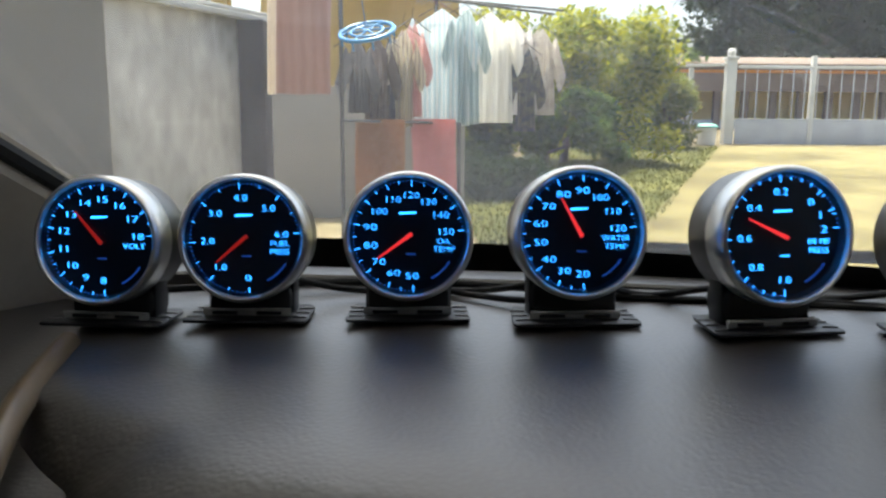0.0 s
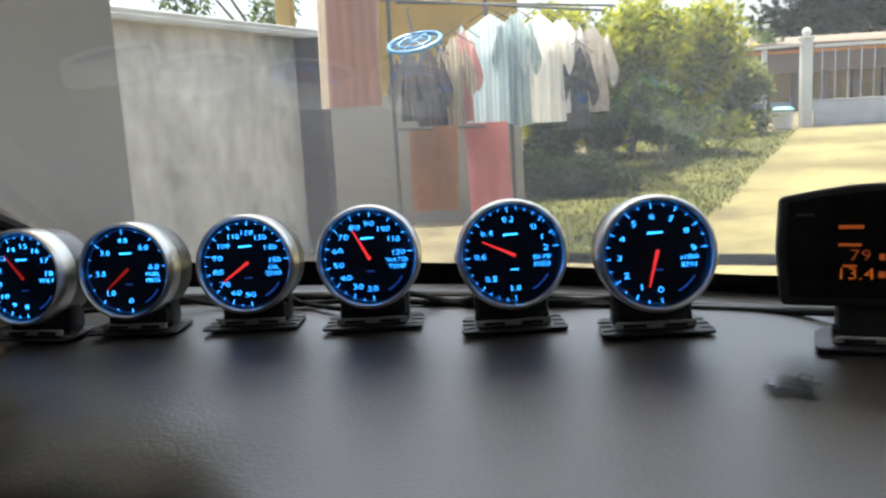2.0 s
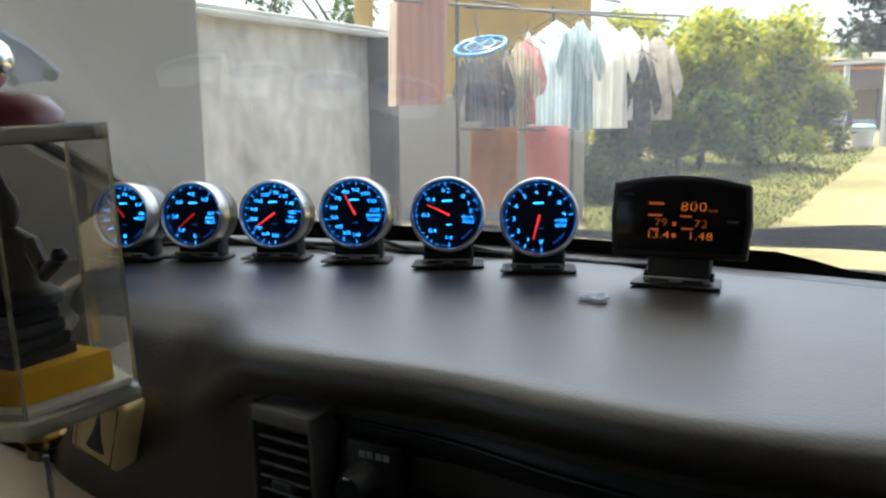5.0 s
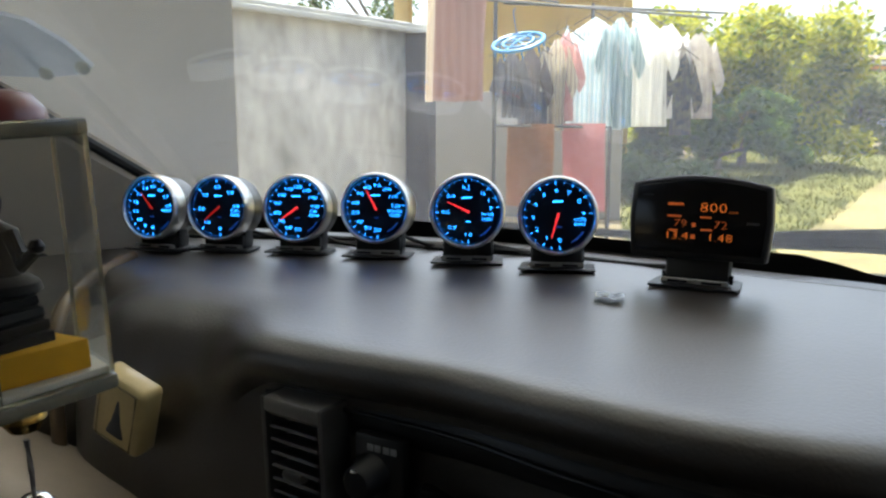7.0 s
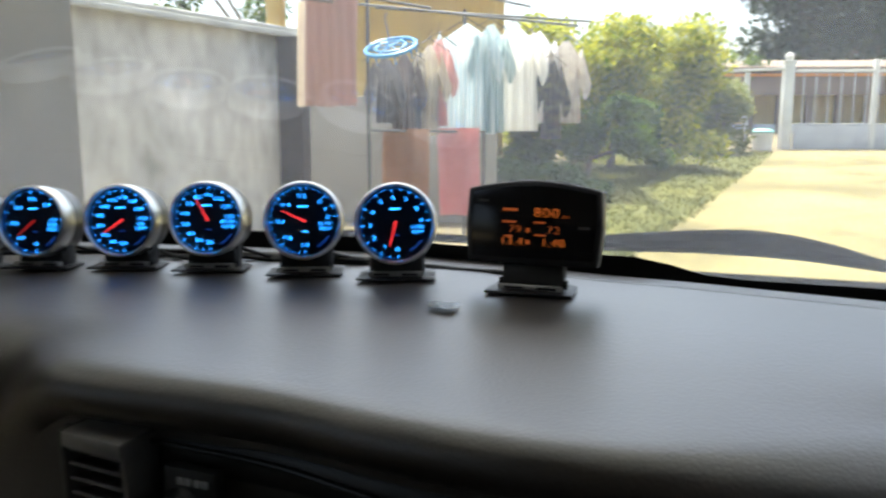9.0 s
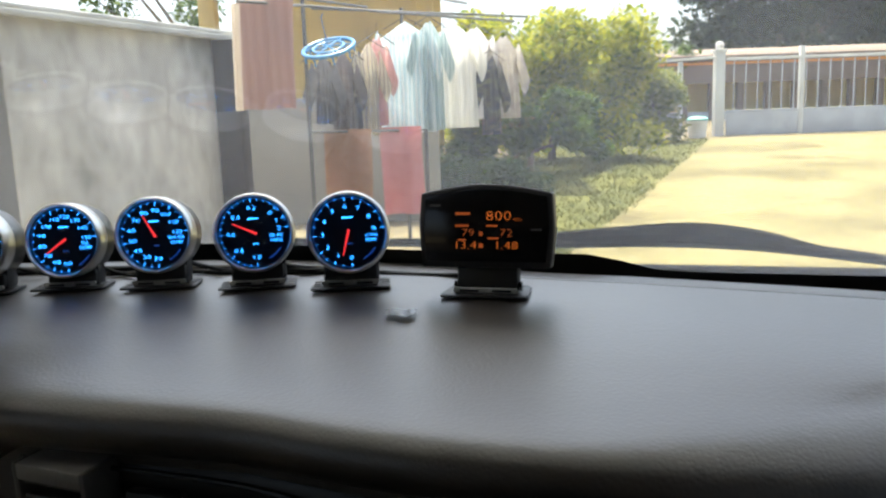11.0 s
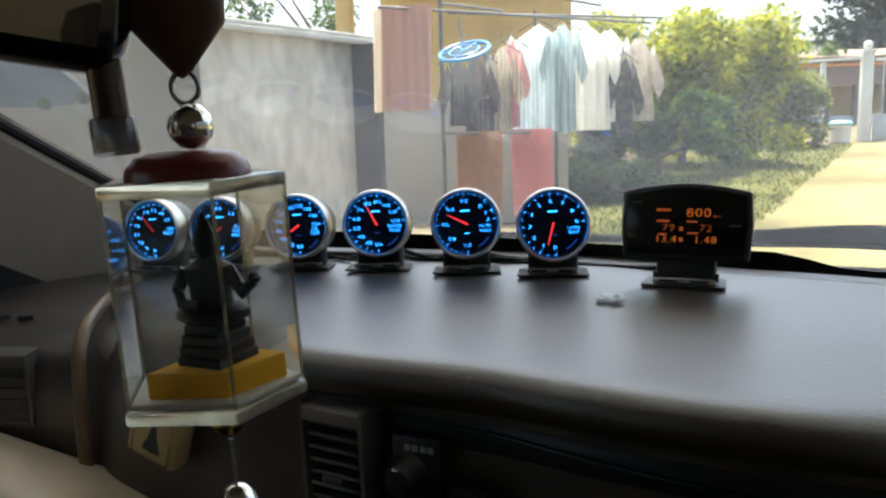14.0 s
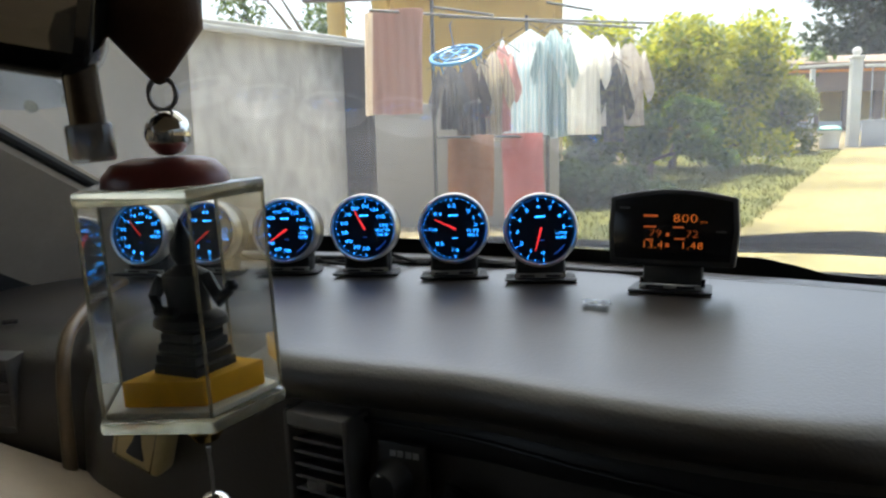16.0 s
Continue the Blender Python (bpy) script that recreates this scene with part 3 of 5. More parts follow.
tree("shrub", "dark green leafy shrub beside the washing", (1.42, 10.5, 0.34), 0.8, 0.05, clumps(34, 1.0, 0.4, 0.18, 1.02, 0.16, 0.32, 1), 9000, 0.115, LEAF_MID, 1, 0.7)
tree("tree", "bright yellow-green leafy young tree", (1.95, 12.2, 0.39), 1.9, 0.07, clumps(70, 1.40, 0.6, 0.30, 2.05, 0.22, 0.46, 2), 18000, 0.125, LEAF_BRIGHT, 2, 0.85)
tree("shrub", "rounded yellow-green shrub by the lawn", (4.35, 15.3, 0.51), 1.0, 0.05, clumps(20, 0.42, 0.4, 0.15, 1.25, 0.22, 0.36, 3), 5500, 0.11, LEAF_OLIVE, 3)
# Dark leaves added to fill the shaded soil and blocks by the lawn.
tree("shrub", "low dark leaves in place of shaded soil", (0.85, 8.3, 0.25), 0.4, 0.03, clumps(20, 0.55, 0.3, 0.0, 0.42, 0.12, 0.22, 9), 3800, 0.08, LEAF_DARK, 9)
tree("tree", "pale green tree behind the yellow-green shrubs", (3.3, 15.6, 0.5), 1.8, 0.07, clumps(28, 0.75, 0.5, 0.2, 1.75, 0.28, 0.48, 12), 8000, 0.13, LEAF_OLIVE, 12)
tree("tree", "tall dark tree beyond the gate", (12.6, 30, 1.0), 4.5, 0.25, clumps(46, 3.2, 1.5, 1.6, 5.2, 0.8, 1.5, 4), 15000, 0.30, LEAF_DARK, 4)
tree("tree", "tall dark tree beyond the gate", (20, 29, 1.0), 4.5, 0.25, clumps(46, 4.6, 1.5, 1.6, 6.0, 0.8, 1.5, 5), 15000, 0.30, LEAF_DARK, 5)
tree("tree", "far tree showing over the stained wall", (-3.2, 12.5, 0.4), 2.6, 0.1, clumps(16, 1.9, 0.8, 2.2, 3.3, 0.2, 0.4, 6), 1900, 0.12, LEAF_MID, 6)
tree("tree", "far tree behind the yellow house", (4.2, 24, 0.8), 2.2, 0.15, clumps(34, 3.2, 1.0, 0.6, 1.9, 0.4, 0.7, 7), 9000, 0.2, LEAF_MID, 7)

# ---- gate and street ----
GY = 16.7
pil = thing("gate_pillar", "white gate pillar with a ball on top", "gate pillar", pose(6.04, GY, 0.5))
part("shaft", box((0.20, 0.20, 1.78), (0, 0, 0.87), 0.015), WHITEPAINT, pil)
part("cap", box((0.26, 0.26, 0.06), (0, 0, 1.79), 0.01), WHITEPAINT, pil)
part("ball", lathe([(0, 0), (0.06, 0.01), (0.1, 0.05), (0.115, 0.11), (0.1, 0.165), (0.06, 0.205), (0, 0.22)], 20, m=pose(0, 0, 1.82) @ Matrix.Scale(0.78, 4)), WHITEPAINT, pil)
gate = thing("steel_gate", "grey steel gate with solid lower panels", "gate", pose(6.2, GY, 0.5))
part("top_rail", box((6.0, 0.05, 0.06), (3.0, 0, 1.62), 0.008), WHITEPAINT, gate)
part("middle_rail", box((6.0, 0.05, 0.05), (3.0, 0, 0.55), 0.008), GREYPANEL, gate)
part("panel", box((6.0, 0.03, 0.50), (3.0, 0, 0.28), 0.004), GREYPANEL, gate)
for i in range(24):
    part("bar", box((0.02, 0.02, 1.05), (0.15 + i * 0.25, 0, 1.08), 0.004), GREYPANEL, gate)
for x in (1.55, 3.5, 5.6):
    part("stile", box((0.10, 0.09, 1.85), (x, 0.0, 0.92), 0.008), WHITEPAINT, gate)
fence = thing("fence", "pale fence rail joined to the gate pillar", "fence", pose(6.0, GY, 0.5))
part("rail", box((2.4, 0.12, 0.05), (-1.25, 0, 1.62), 0.008, Matrix.Rotation(radians(-2), 4, "Y")), WHITEPAINT, fence)
for x in (-0.75, -1.6):
    part("post", box((0.09, 0.09, 1.6), (x, 0.05, 0.8), 0.008), WHITEPAINT, fence)
arch_pts = [(-1.9 + 0.55 * math.cos(k * math.pi / 12), 0.0, 0.95 + 0.5 * math.sin(k * math.pi / 12)) for k in range(13)]
part("arch", tube(arch_pts, 0.03, 8), WHITEPAINT, fence, "pale curved arch")
binn = thing("bin", "white and teal plastic bin beside the pillar", "bin", pose(5.45, 16.2, 0.55))
part("tub", lathe([(0, 0), (0.17, 0.0), (0.2, 0.32), (0.215, 0.33), (0.2, 0.34), (0, 0.34)], 20), WHITEPAINT, binn)
part("lid", lathe([(0.22, 0.335), (0.22, 0.37), (0.14, 0.42), (0, 0.43)], 20), mat("teal_plastic", (0.15, 0.36, 0.34), rough=0.5), binn)
far = thing("far_house", "low yellow house across the street", "house", pose(12.5, 24.0, 0.8))
part("wall", box((14, 0.3, 2.2), (0, 0, 0.9), 0.02), YELLOWPAINT, far)
part("roof", box((15, 1.6, 0.10), (0, -0.7, 1.86), 0.02, Matrix.Rotation(radians(10), 4, "X")), ROOFBROWN, far)
part("awning", box((15, 0.08, 0.78), (0, -1.25, 1.40), 0.02), ROOFBROWN, far, "faded brown awning under the eave")
part("fascia_line", box((15, 0.06, 0.07), (0, -1.32, 1.56), 0.01), mat("orange_paint", (0.62, 0.24, 0.06), rough=0.7), far, "orange painted line along the awning")
for i in range(18):
    part("post", box((0.20, 0.20, 1.6), (-6.9 + i * 0.8, -0.9, 0.5), 0.02), ROOFBROWN, far)
part("low_wall", box((14, 0.12, 0.35), (0, -0.9, 0.05), 0.02), GREYPANEL, far)


# Unseen roof, added so that no direct sun reaches dash and gauges.
tagged(part("sun_block_roof", box((6.4, 2.9, 0.06), (-1.4, 0.25, 2.76), 0.01), SHEET), "unseen translucent sheet added to keep sun off the dash", "roof", kind="structure")
tagged(part("wall_back", box((9.0, 0.2, 2.8), (-0.6, -9.0, 1.4), 0.01), PLASTER), "plain plastered wall behind the car", "wall", kind="structure")


# ---- the car: shell, glass, dashboard ----
def smooth_line(pts, n):
    """Evenly spread points on a soft curve through pts."""
    pts = [Vector(p) for p in pts]
    out = []
    for i in range(n):
        k = i / (n - 1) * (len(pts) - 1)
        j = min(int(k), len(pts) - 2)
        f = k - j
        p0, p1, p2, p3 = pts[max(j - 1, 0)], pts[j], pts[j + 1], pts[min(j + 2, len(pts) - 1)]
        out.append(0.5 * (2 * p1 + (p2 - p0) * f + (2 * p0 - 5 * p1 + 4 * p2 - p3) * f * f + (3 * p1 - p0 - 3 * p2 + p3) * f ** 3))
    return out


OUT = smooth_line([(-0.215, 0.60), (-0.198, 0.48), (-0.178, 0.38), (-0.158, 0.29), (-0.135, 0.225), (-0.10, 0.185), (-0.05, 0.163), (0.0, 0.152), (0.05, 0.137),
                   (0.10, 0.122), (0.15, 0.110), (0.20, 0.096), (0.26, 0.068), (0.33, 0.043), (0.40, 0.030), (0.50, 0.030), (0.62, 0.036), (0.80, 0.05), (0.97, 0.06)], 120)


STEP = [(-0.205, 0.485), (0.0, 0.465), (0.15, 0.443), (0.3, 0.392), (0.37, 0.348), (0.44, 0.318), (0.5, 0.289), (0.6, 0.238), (0.7, 0.175), (0.8, 0.11), (0.9, 0.09), (0.97, 0.085)]


def back_y(x):
    """Rear edge of the pad, where the demister panel begins."""
    return float(np.interp(x, [p[0] for p in STEP], [p[1] for p in STEP])) + 0.006


def dash_rows():
    n = len(OUT)
    nor = []
    for i in range(n):
        d = OUT[min(i + 1, n - 1)] - OUT[max(i - 1, 0)]
        nor.append(Vector((d.y, -d.x)).normalized())
    rows = []
    for f in (0.0, 0.15, 0.3, 0.45, 0.6, 0.75, 0.88):
        row = []
        for i, p in enumerate(OUT):
            bx = -0.205 + 1.175 * (i / (n - 1)) ** 1.1
            q = p - nor[i] * 0.062
            x = bx + (q.x - bx) * f
            top = 1.0055 + 0.0082 * min(1.0, max(0.0, (x + 0.16) / 0.39))
            by = max(back_y(bx), q.y + 0.004)
            row.append((x, by + (q.y - by) * f, top + (1.0045 - top) * max(0.0, f - 0.3) ** 1.5 / 0.586))
        rows.append(row)
    # a soft roll at the passenger end; from the vent onwards a tight edge over a recessed face
    tight = ((0.028, 1.0045), (0.016, 1.0040), (0.008, 1.0030), (0.003, 1.0014), (-0.001, 0.9985), (-0.004, 0.9940), (-0.005, 0.9880), (-0.003, 0.981), (0.004, 0.975), (0.013, 0.971), (0.014, 0.95), (0.013, 0.90), (0.010, 0.85), (0.008, 0.70))
    loose = ((0.060, 1.0035), (0.049, 1.0), (0.040, 0.995), (0.033, 0.9875), (0.027, 0.978), (0.0215, 0.968), (0.016, 0.957), (0.0115, 0.946), (0.008, 0.935), (0.005, 0.92), (0.003, 0.905), (0.001, 0.885), (0.0, 0.85), (0.0, 0.70))
    bulge = (0.060, 0.046, 0.034, 0.024, 0.016, 0.010, 0.0055, 0.002, 0.0, -0.001, -0.002, -0.003, -0.004, -0.004)
    wide = ((0.060, 1.0040), (0.046, 1.0028), (0.034, 1.0008), (0.024, 0.9980), (0.016, 0.9942), (0.009, 0.9895), (0.004, 0.9835), (0.002, 0.977), (0.006, 0.973)) + tight[9:]
    for (ti0, tz0), (wi, wz), (lo_i, lz), bl in zip(tight, wide, loose, bulge):
        row = []
        for i, p in enumerate(OUT):
            u = min(1.0, max(0.0, (p.x - 0.36) / 0.14))  # the edge softens again towards the driver
            ti, tz = ti0 + (wi - ti0) * u, tz0 + (wz - tz0) * u
            k = min(1.0, max(0.0, (p.x + 0.015) / 0.085))
            k = k * k * (3 - 2 * k)
            side = min(1.0, max(0.0, (p.y - 0.24) / 0.06))  # the end towards the screen is tight again
            k = max(k, side * (p.x < -0.1))
            li = lo_i + (bl - lo_i) * min(1.0, max(0.0, (-0.055 - p.x) / 0.05))
            o = li + (ti - li) * k
            if k > 0.99 and p.x < 0:
                o = max(0.0, ti - 0.0) if ti > 0.0135 else 0.0
            row.append((p.x - nor[i].x * o, p.y - nor[i].y * o, lz + (tz - lz) * k))
        rows.append(row)
    return rows


car = thing("car_dashboard", "dark grained soft-touch car dashboard", "dashboard", kind="structure")
part("dash_top", grid(dash_rows()), DASH, car, "dark grey grained soft dash pad")
prof = [(0.615, 0.985), (0.45, 0.989), (0.30, 0.988), (0.25, 0.985), (0.226, 0.977), (0.215, 0.962), (0.21, 0.93), (0.208, 0.88), (0.208, 0.70)]
part("dash_side", grid([[(x, y - 0.02 * ((x + 0.1) / 0.4) ** 2, z) for x in np.linspace(-0.52, -0.08, 14)] for y, z in prof]), DASH, car)
# step of the demister panel along the screen
step = smooth_line(STEP, 60)
rows = []
for dy, z in ((0.0, 1.004), (0.001, 1.0125), (0.003, 1.0140), (0.034, 1.0125), (0.045, 1.006), (0.052, 0.985)):
    rows.append([(p.x + dy * 0.25, min(p.y + dy, 0.625), z) for p in step])
part("demister_panel", grid(rows), DASH, car)
part("screen_channel", grid([[(p.x + 0.012, p.y + 0.05, 0.986) for p in step], [(p.x + 0.03, max(p.y + 0.06, 0.60 - 0.285 * (p.x - 0.07)), 0.975) for p in step]]), RUBBER, car)
for k in range(5):
    part("demister_slot", box((0.012, 0.004, 0.004), (-0.31 + k * 0.022, 0.262, 0.9895), 0.001, Matrix.Rotation(radians(25), 4, "Z")), RUBBER, car)
part("trim_line", tube([(p.x, p.y + 0.010, 0.9655 - 0.05 * max(0.0, p.x - 0.1)) for p in OUT if 0.06 < p.x < 0.6], 0.0016, 8), BLACK, car, "thin raised edge under the pad")

bez = thing("centre_panel", "black centre panel with switch and dark recess", "panel", kind="structure")
part("fascia", grid([[(p.x, p.y - o, z) for p in OUT if 0.125 < p.x < 0.62] for o, z in ((-0.014, 0.966), (-0.012, 0.963), (-0.011, 0.95), (-0.013, 0.947))]), BLACK, bez)
part("recess", grid([[(p.x, p.y + o, z) for p in OUT if 0.135 < p.x < 0.62] for o, z in ((0.0135, 0.947), (0.06, 0.944), (0.07, 0.80), (0.012, 0.80), (0.008, 0.70))]), RUBBER, bez)
sw = part("switch_plate", box((0.034, 0.008, 0.060), (0.150, 0.114, 0.926), 0.002, Matrix.Rotation(radians(-17), 4, "Z")), BLACK, bez)
LABELGREY = mat("grey_print", (0.30, 0.30, 0.30), rough=0.6)
for dx in (-0.008, -0.002, 0.005, 0.011):
    part("print_bar", box((0.004, 0.001, 0.004), (0.150 + dx * 0.8, 0.1095 - dx * 0.24, 0.949), 0.0003, Matrix.Rotation(radians(-17), 4, "Z")), LABELGREY, sw)
kb = part("knob", lathe([(0, 0.022), (0.011, 0.021), (0.0135, 0.018), (0.015, 0.004), (0.018, 0.0), (0, 0)], 28, m=pose(0.144, 0.112, 0.932, 90, 0, -17) @ Matrix.Scale(0.75, 4)), BLACK, bez)
part("highlight_dot", box((0.005, 0.002, 0.0022), (0.139, 0.096, 0.9405), 0.0008, Matrix.Rotation(radians(-17), 4, "Z")), CHROME, kb)
part("lever", box((0.034, 0.02, 0.026), (0.186, 0.098, 0.918), 0.006, Matrix.Rotation(radians(28), 4, "Y")), GLOSSBLACK, bez)


def vent(m, w, h, n, label, name="air_vent"):
    """Air vent: framed box, slats with front lips, a slider tab. Local x across, z up, face to -y; origin at the top left front corner."""
    v = thing(name, label, "air vent", m)
    t = 0.004
    part("top_frame", box((w, 0.05, 0.010), (w / 2, 0.025, -0.005), 0.002), VENTLIT if n > 5 else VENTGREY, v, "vent top, coloured as lit on the centre vent")
    part("bottom_frame", box((w, 0.05, 0.006), (w / 2, 0.025, -h), 0.002), VENTGREY, v)
    for x in (0, w):
        part("side_frame", box((t, 0.05, h), (x, 0.025, -h / 2), 0.0015), VENTGREY, v)
    part("back", box((w, 0.004, h), (w / 2, 0.05, -h / 2)), RUBBER, v)
    for i in range(n):
        z = -0.0125 - (h - 0.012) / n * i
        part("slat", box((w - 2 * t, 0.020, 0.0022), (w / 2, 0.011, z), 0.0008, Matrix.Rotation(radians(-14), 4, "X")), VENTGREY, v)
    part("slider_tab", box((0.016, 0.008, 0.006), (w / 2, 0.002, -0.012 - (h - 0.02) * 4.5 / n), 0.0015), VENTGREY, v)
    return v


vent(pose(0.070, 0.126, 0.969, 2, 0, -22), 0.047, 0.098, 10, "black slatted centre air vent on the dashboard")
vent(pose(-0.276, 0.200, 0.974, 4, 0, 2), 0.092, 0.060, 5, "dark slatted side air vent in the dashboard")

# beige lower panel of the dash
edge = smooth_line([(-0.50, 0.11, 1.0), (-0.30, 0.105, 0.962), (-0.14, 0.10, 0.921), (-0.06, 0.10, 0.896), (-0.01, 0.10, 0.874), (0.03, 0.105, 0.845), (0.055, 0.11, 0.80), (0.06, 0.12, 0.74)], 48)
rows = [[(p.x, p.y + dy, p.z + dz) for p in edge] for dy, dz in ((0.10, -0.03), (0.012, -0.004), (0.0, 0.0), (-0.010, -0.002), (-0.020, -0.012), (-0.03, -0.05), (-0.045, -0.3))]
low = tagged(part("lower_panel", grid(rows), BEIGE), "beige plastic lower panel of the dashboard", "panel", kind="structure")
# Reflection streak on the panel, added as a thin brass tube.
tagged(part("panel_streak", tube([(-0.062, 0.090, 0.894), (-0.062, 0.079, 0.883), (-0.062, 0.070, 0.850)], 0.0045, 10), BRASS), "small streak of light on the lower panel", "trim", kind="structure")

# Side light gleaming on the rounded dash end, modelled as a tan tube.
strip = smooth_line([(-0.172, 0.36, 1.0045), (-0.165, 0.32, 1.003), (-0.156, 0.28, 1.0015), (-0.146, 0.245, 0.998), (-0.139, 0.218, 0.990), (-0.135, 0.203, 0.972), (-0.134, 0.198, 0.94), (-0.132, 0.195, 0.90), (-0.128, 0.19, 0.86)], 40)
tagged(part("edge_streak", tube(strip, 0.0055, 10), TAN), "tan streak of light bending over the dash end", "trim", kind="structure")

# screen, pillar, cowl
YAWED = 0.285


def on_foot(x, z, off=0.0):
    """A point near the foot of the screen, outside the glass; off: metres inwards."""
    return (x - off * 0.15, 0.597 - YAWED * (x - 0.1) - (z - 0.99) * 1.56 - off * 0.53, z - off * 0.83)


def on_screen(x, z, off=0.0):
    """A point of the raked, bowed screen, which stands a little askew to the walk; off: metres inwards."""
    def bow(u):
        return -0.411 * (u - 0.1) - 0.487 * (u - 0.2) ** 2
    xc = min(0.30, max(-0.40, x))
    y = 0.558 + bow(xc) - (0.30 * (x - xc) if x > xc else -0.17 * (x - xc)) - (z - 0.99) * 1.2255
    return (x - off * 0.2, y - off * 0.6, z - off * 0.75)


gl = tagged(part("windscreen", grid([[on_screen(x, z) for x in np.linspace(-0.62, 1.25, 60)] for z in np.linspace(0.985, 1.46, 14)]), GLASS), "dusty sloping car windscreen glass", "windscreen", kind="structure")
gl.visible_shadow = False
rows = []
for f in (0.0, 0.5, 1.0):
    rows.append([on_screen(x, 0.95 + f * ((1.029 if x < 0.43 else max(1.012, 1.029 - (x - 0.43) * 0.3)) - 0.95), 0.004) for x in np.linspace(-0.5, 1.2, 60)])
tagged(part("frit_band", grid(rows), RUBBER), "black painted band at the screen foot", "trim", kind="structure")
tagged(part("cowl", grid([[(x, y - YAWED * (x - 0.1), z) for x in np.linspace(-0.42, 1.5, 20)] for y, z in ((0.60, 0.975), (0.62, 0.985), (0.66, 0.985), (0.74, 0.965), (0.80, 0.93), (0.82, 0.80))]), COWLBLACK), "black plastic cowl under the screen", "cowl", kind="structure")
tagged(part("bonnet", grid([[(x, y - YAWED * (x - 0.1), z - 0.05 * ((x - 0.3) / 0.8) ** 2) for x in np.linspace(-0.25, 1.1, 20)] for y, z in ((0.80, 0.80), (1.0, 0.77), (1.25, 0.70), (1.45, 0.62), (1.5, 0.4))]), BODYPAINT), "grey painted short car bonnet", "bonnet", kind="structure")

seal = [Vector((-0.26, 0.57, 1.05)) + Vector((-0.065, -0.19, 0.113)) * t for t in (-0.6, 0, 0.6, 1.2, 1.8, 2.4, 3.0, 3.6)]
seal = [p + (Vector((0.25, -0.33, 1.14)) - p) * 0.06 for p in seal]
tagged(part("screen_seal", tube([p + Vector((0, -0.006, 0.002)) for p in seal], 0.006, 8), RUBBER), "black rubber seal along the windscreen pillar", "seal", kind="structure")
rows = []
for dx, dy, dz in ((0.004, 0.02, 0.0), (0.0, -0.012, -0.010), (-0.015, -0.03, -0.018), (-0.05, -0.06, -0.045), (-0.078, -0.080, -0.076)):
    rows.append([p + Vector((dx, dy, dz)) for p in seal])
tagged(part("pillar_trim", grid(rows), PILLAR), "grey plastic windscreen pillar cover", "pillar", kind="structure")
# Lower half of the pillar cover, coloured black in place of its shade.
rows = []
for dx, dy, dz in ((-0.076, -0.078, -0.073), (-0.082, -0.084, -0.082), (-0.095, -0.09, -0.11), (-0.11, -0.10, -0.16), (-0.12, -0.10, -0.26)):
    rows.append([p + Vector((dx, dy, dz)) for p in seal])
tagged(part("pillar_shade", grid(rows), RUBBER), "lower pillar cover, black for the shade on it", "trim", kind="structure")
tagged(part("roof_lining", grid([[(x, y, z - 0.04 * ((x - 0.24) / 0.8) ** 2) for x in np.linspace(-0.55, 1.03, 14)] for y, z in ((-0.06, 1.425), (-0.1, 1.44), (-0.5, 1.47), (-1.2, 1.47), (-2.0, 1.40), (-2.05, 1.30))]), HEADLINER), "pale woven roof lining of the car", "roof lining", kind="structure")
tagged(part("roof_panel", grid([[(x, y, z + 0.02 - 0.04 * ((x - 0.24) / 0.8) ** 2) for x in np.linspace(-0.6, 1.08, 14)] for y, z in ((-0.05, 1.43), (-0.1, 1.46), (-0.5, 1.49), (-1.2, 1.49), (-2.0, 1.42), (-2.1, 1.30))]), BODYPAINT), "grey painted car roof", "roof", kind="structure")
for sgn, x in ((1, -0.52), (-1, 1.02)):
    d = thing("door_1" if sgn > 0 else "door_2", "car door with dark trim and open window space", "car door", kind="structure")
    part("door_panel", box((0.06, 1.75, 0.75), (x - sgn * 0.03, -0.55, 0.58), 0.02), BEIGE, d)
    part("centre_post", box((0.07, 0.16, 0.55), (x - sgn * 0.03, -0.95, 1.20), 0.02), PILLAR, d)
    # Panes added to cut the light from the sides, less on the left.
    pn = part("side_glass", grid([[(x, y, z) for y in (0.30, -0.87)] for z in (0.95, 1.42)]), TINT if sgn < 0 else CLEAR, d, "unseen side window glass, tinted to cut light", smooth=False)
    pn.visible_shadow = True
    part("rear_glass", grid([[(x, y, z) for y in (-1.03, -2.05)] for z in (0.95, 1.42)]), TINT, d, "unseen rear side window, tinted to cut light", smooth=False)
    part("sill_edge", box((0.03, 1.70, 0.02), (x + sgn * 0.01, -0.55, 0.955), 0.006), RUBBER, d)
tagged(part("car_floor", box((1.7, 2.8, 0.05), (0.25, -0.75, 0.30), 0.01), RUBBER), "dark car floor mat", "floor", kind="structure")
tagged(part("firewall", box((1.7, 0.04, 0.65), (0.25, 0.5, 0.6), 0.01), RUBBER), "dark panel under the dashboard", "panel", kind="structure")
# Unseen; raised nearly to the roof to keep light from behind off the dash.
tagged(part("tailgate", box((1.7, 0.06, 1.10), (0.25, -2.1, 0.80), 0.02), SEATCLOTH), "unseen dark tailgate, raised to shut out light behind", "tailgate", kind="structure")
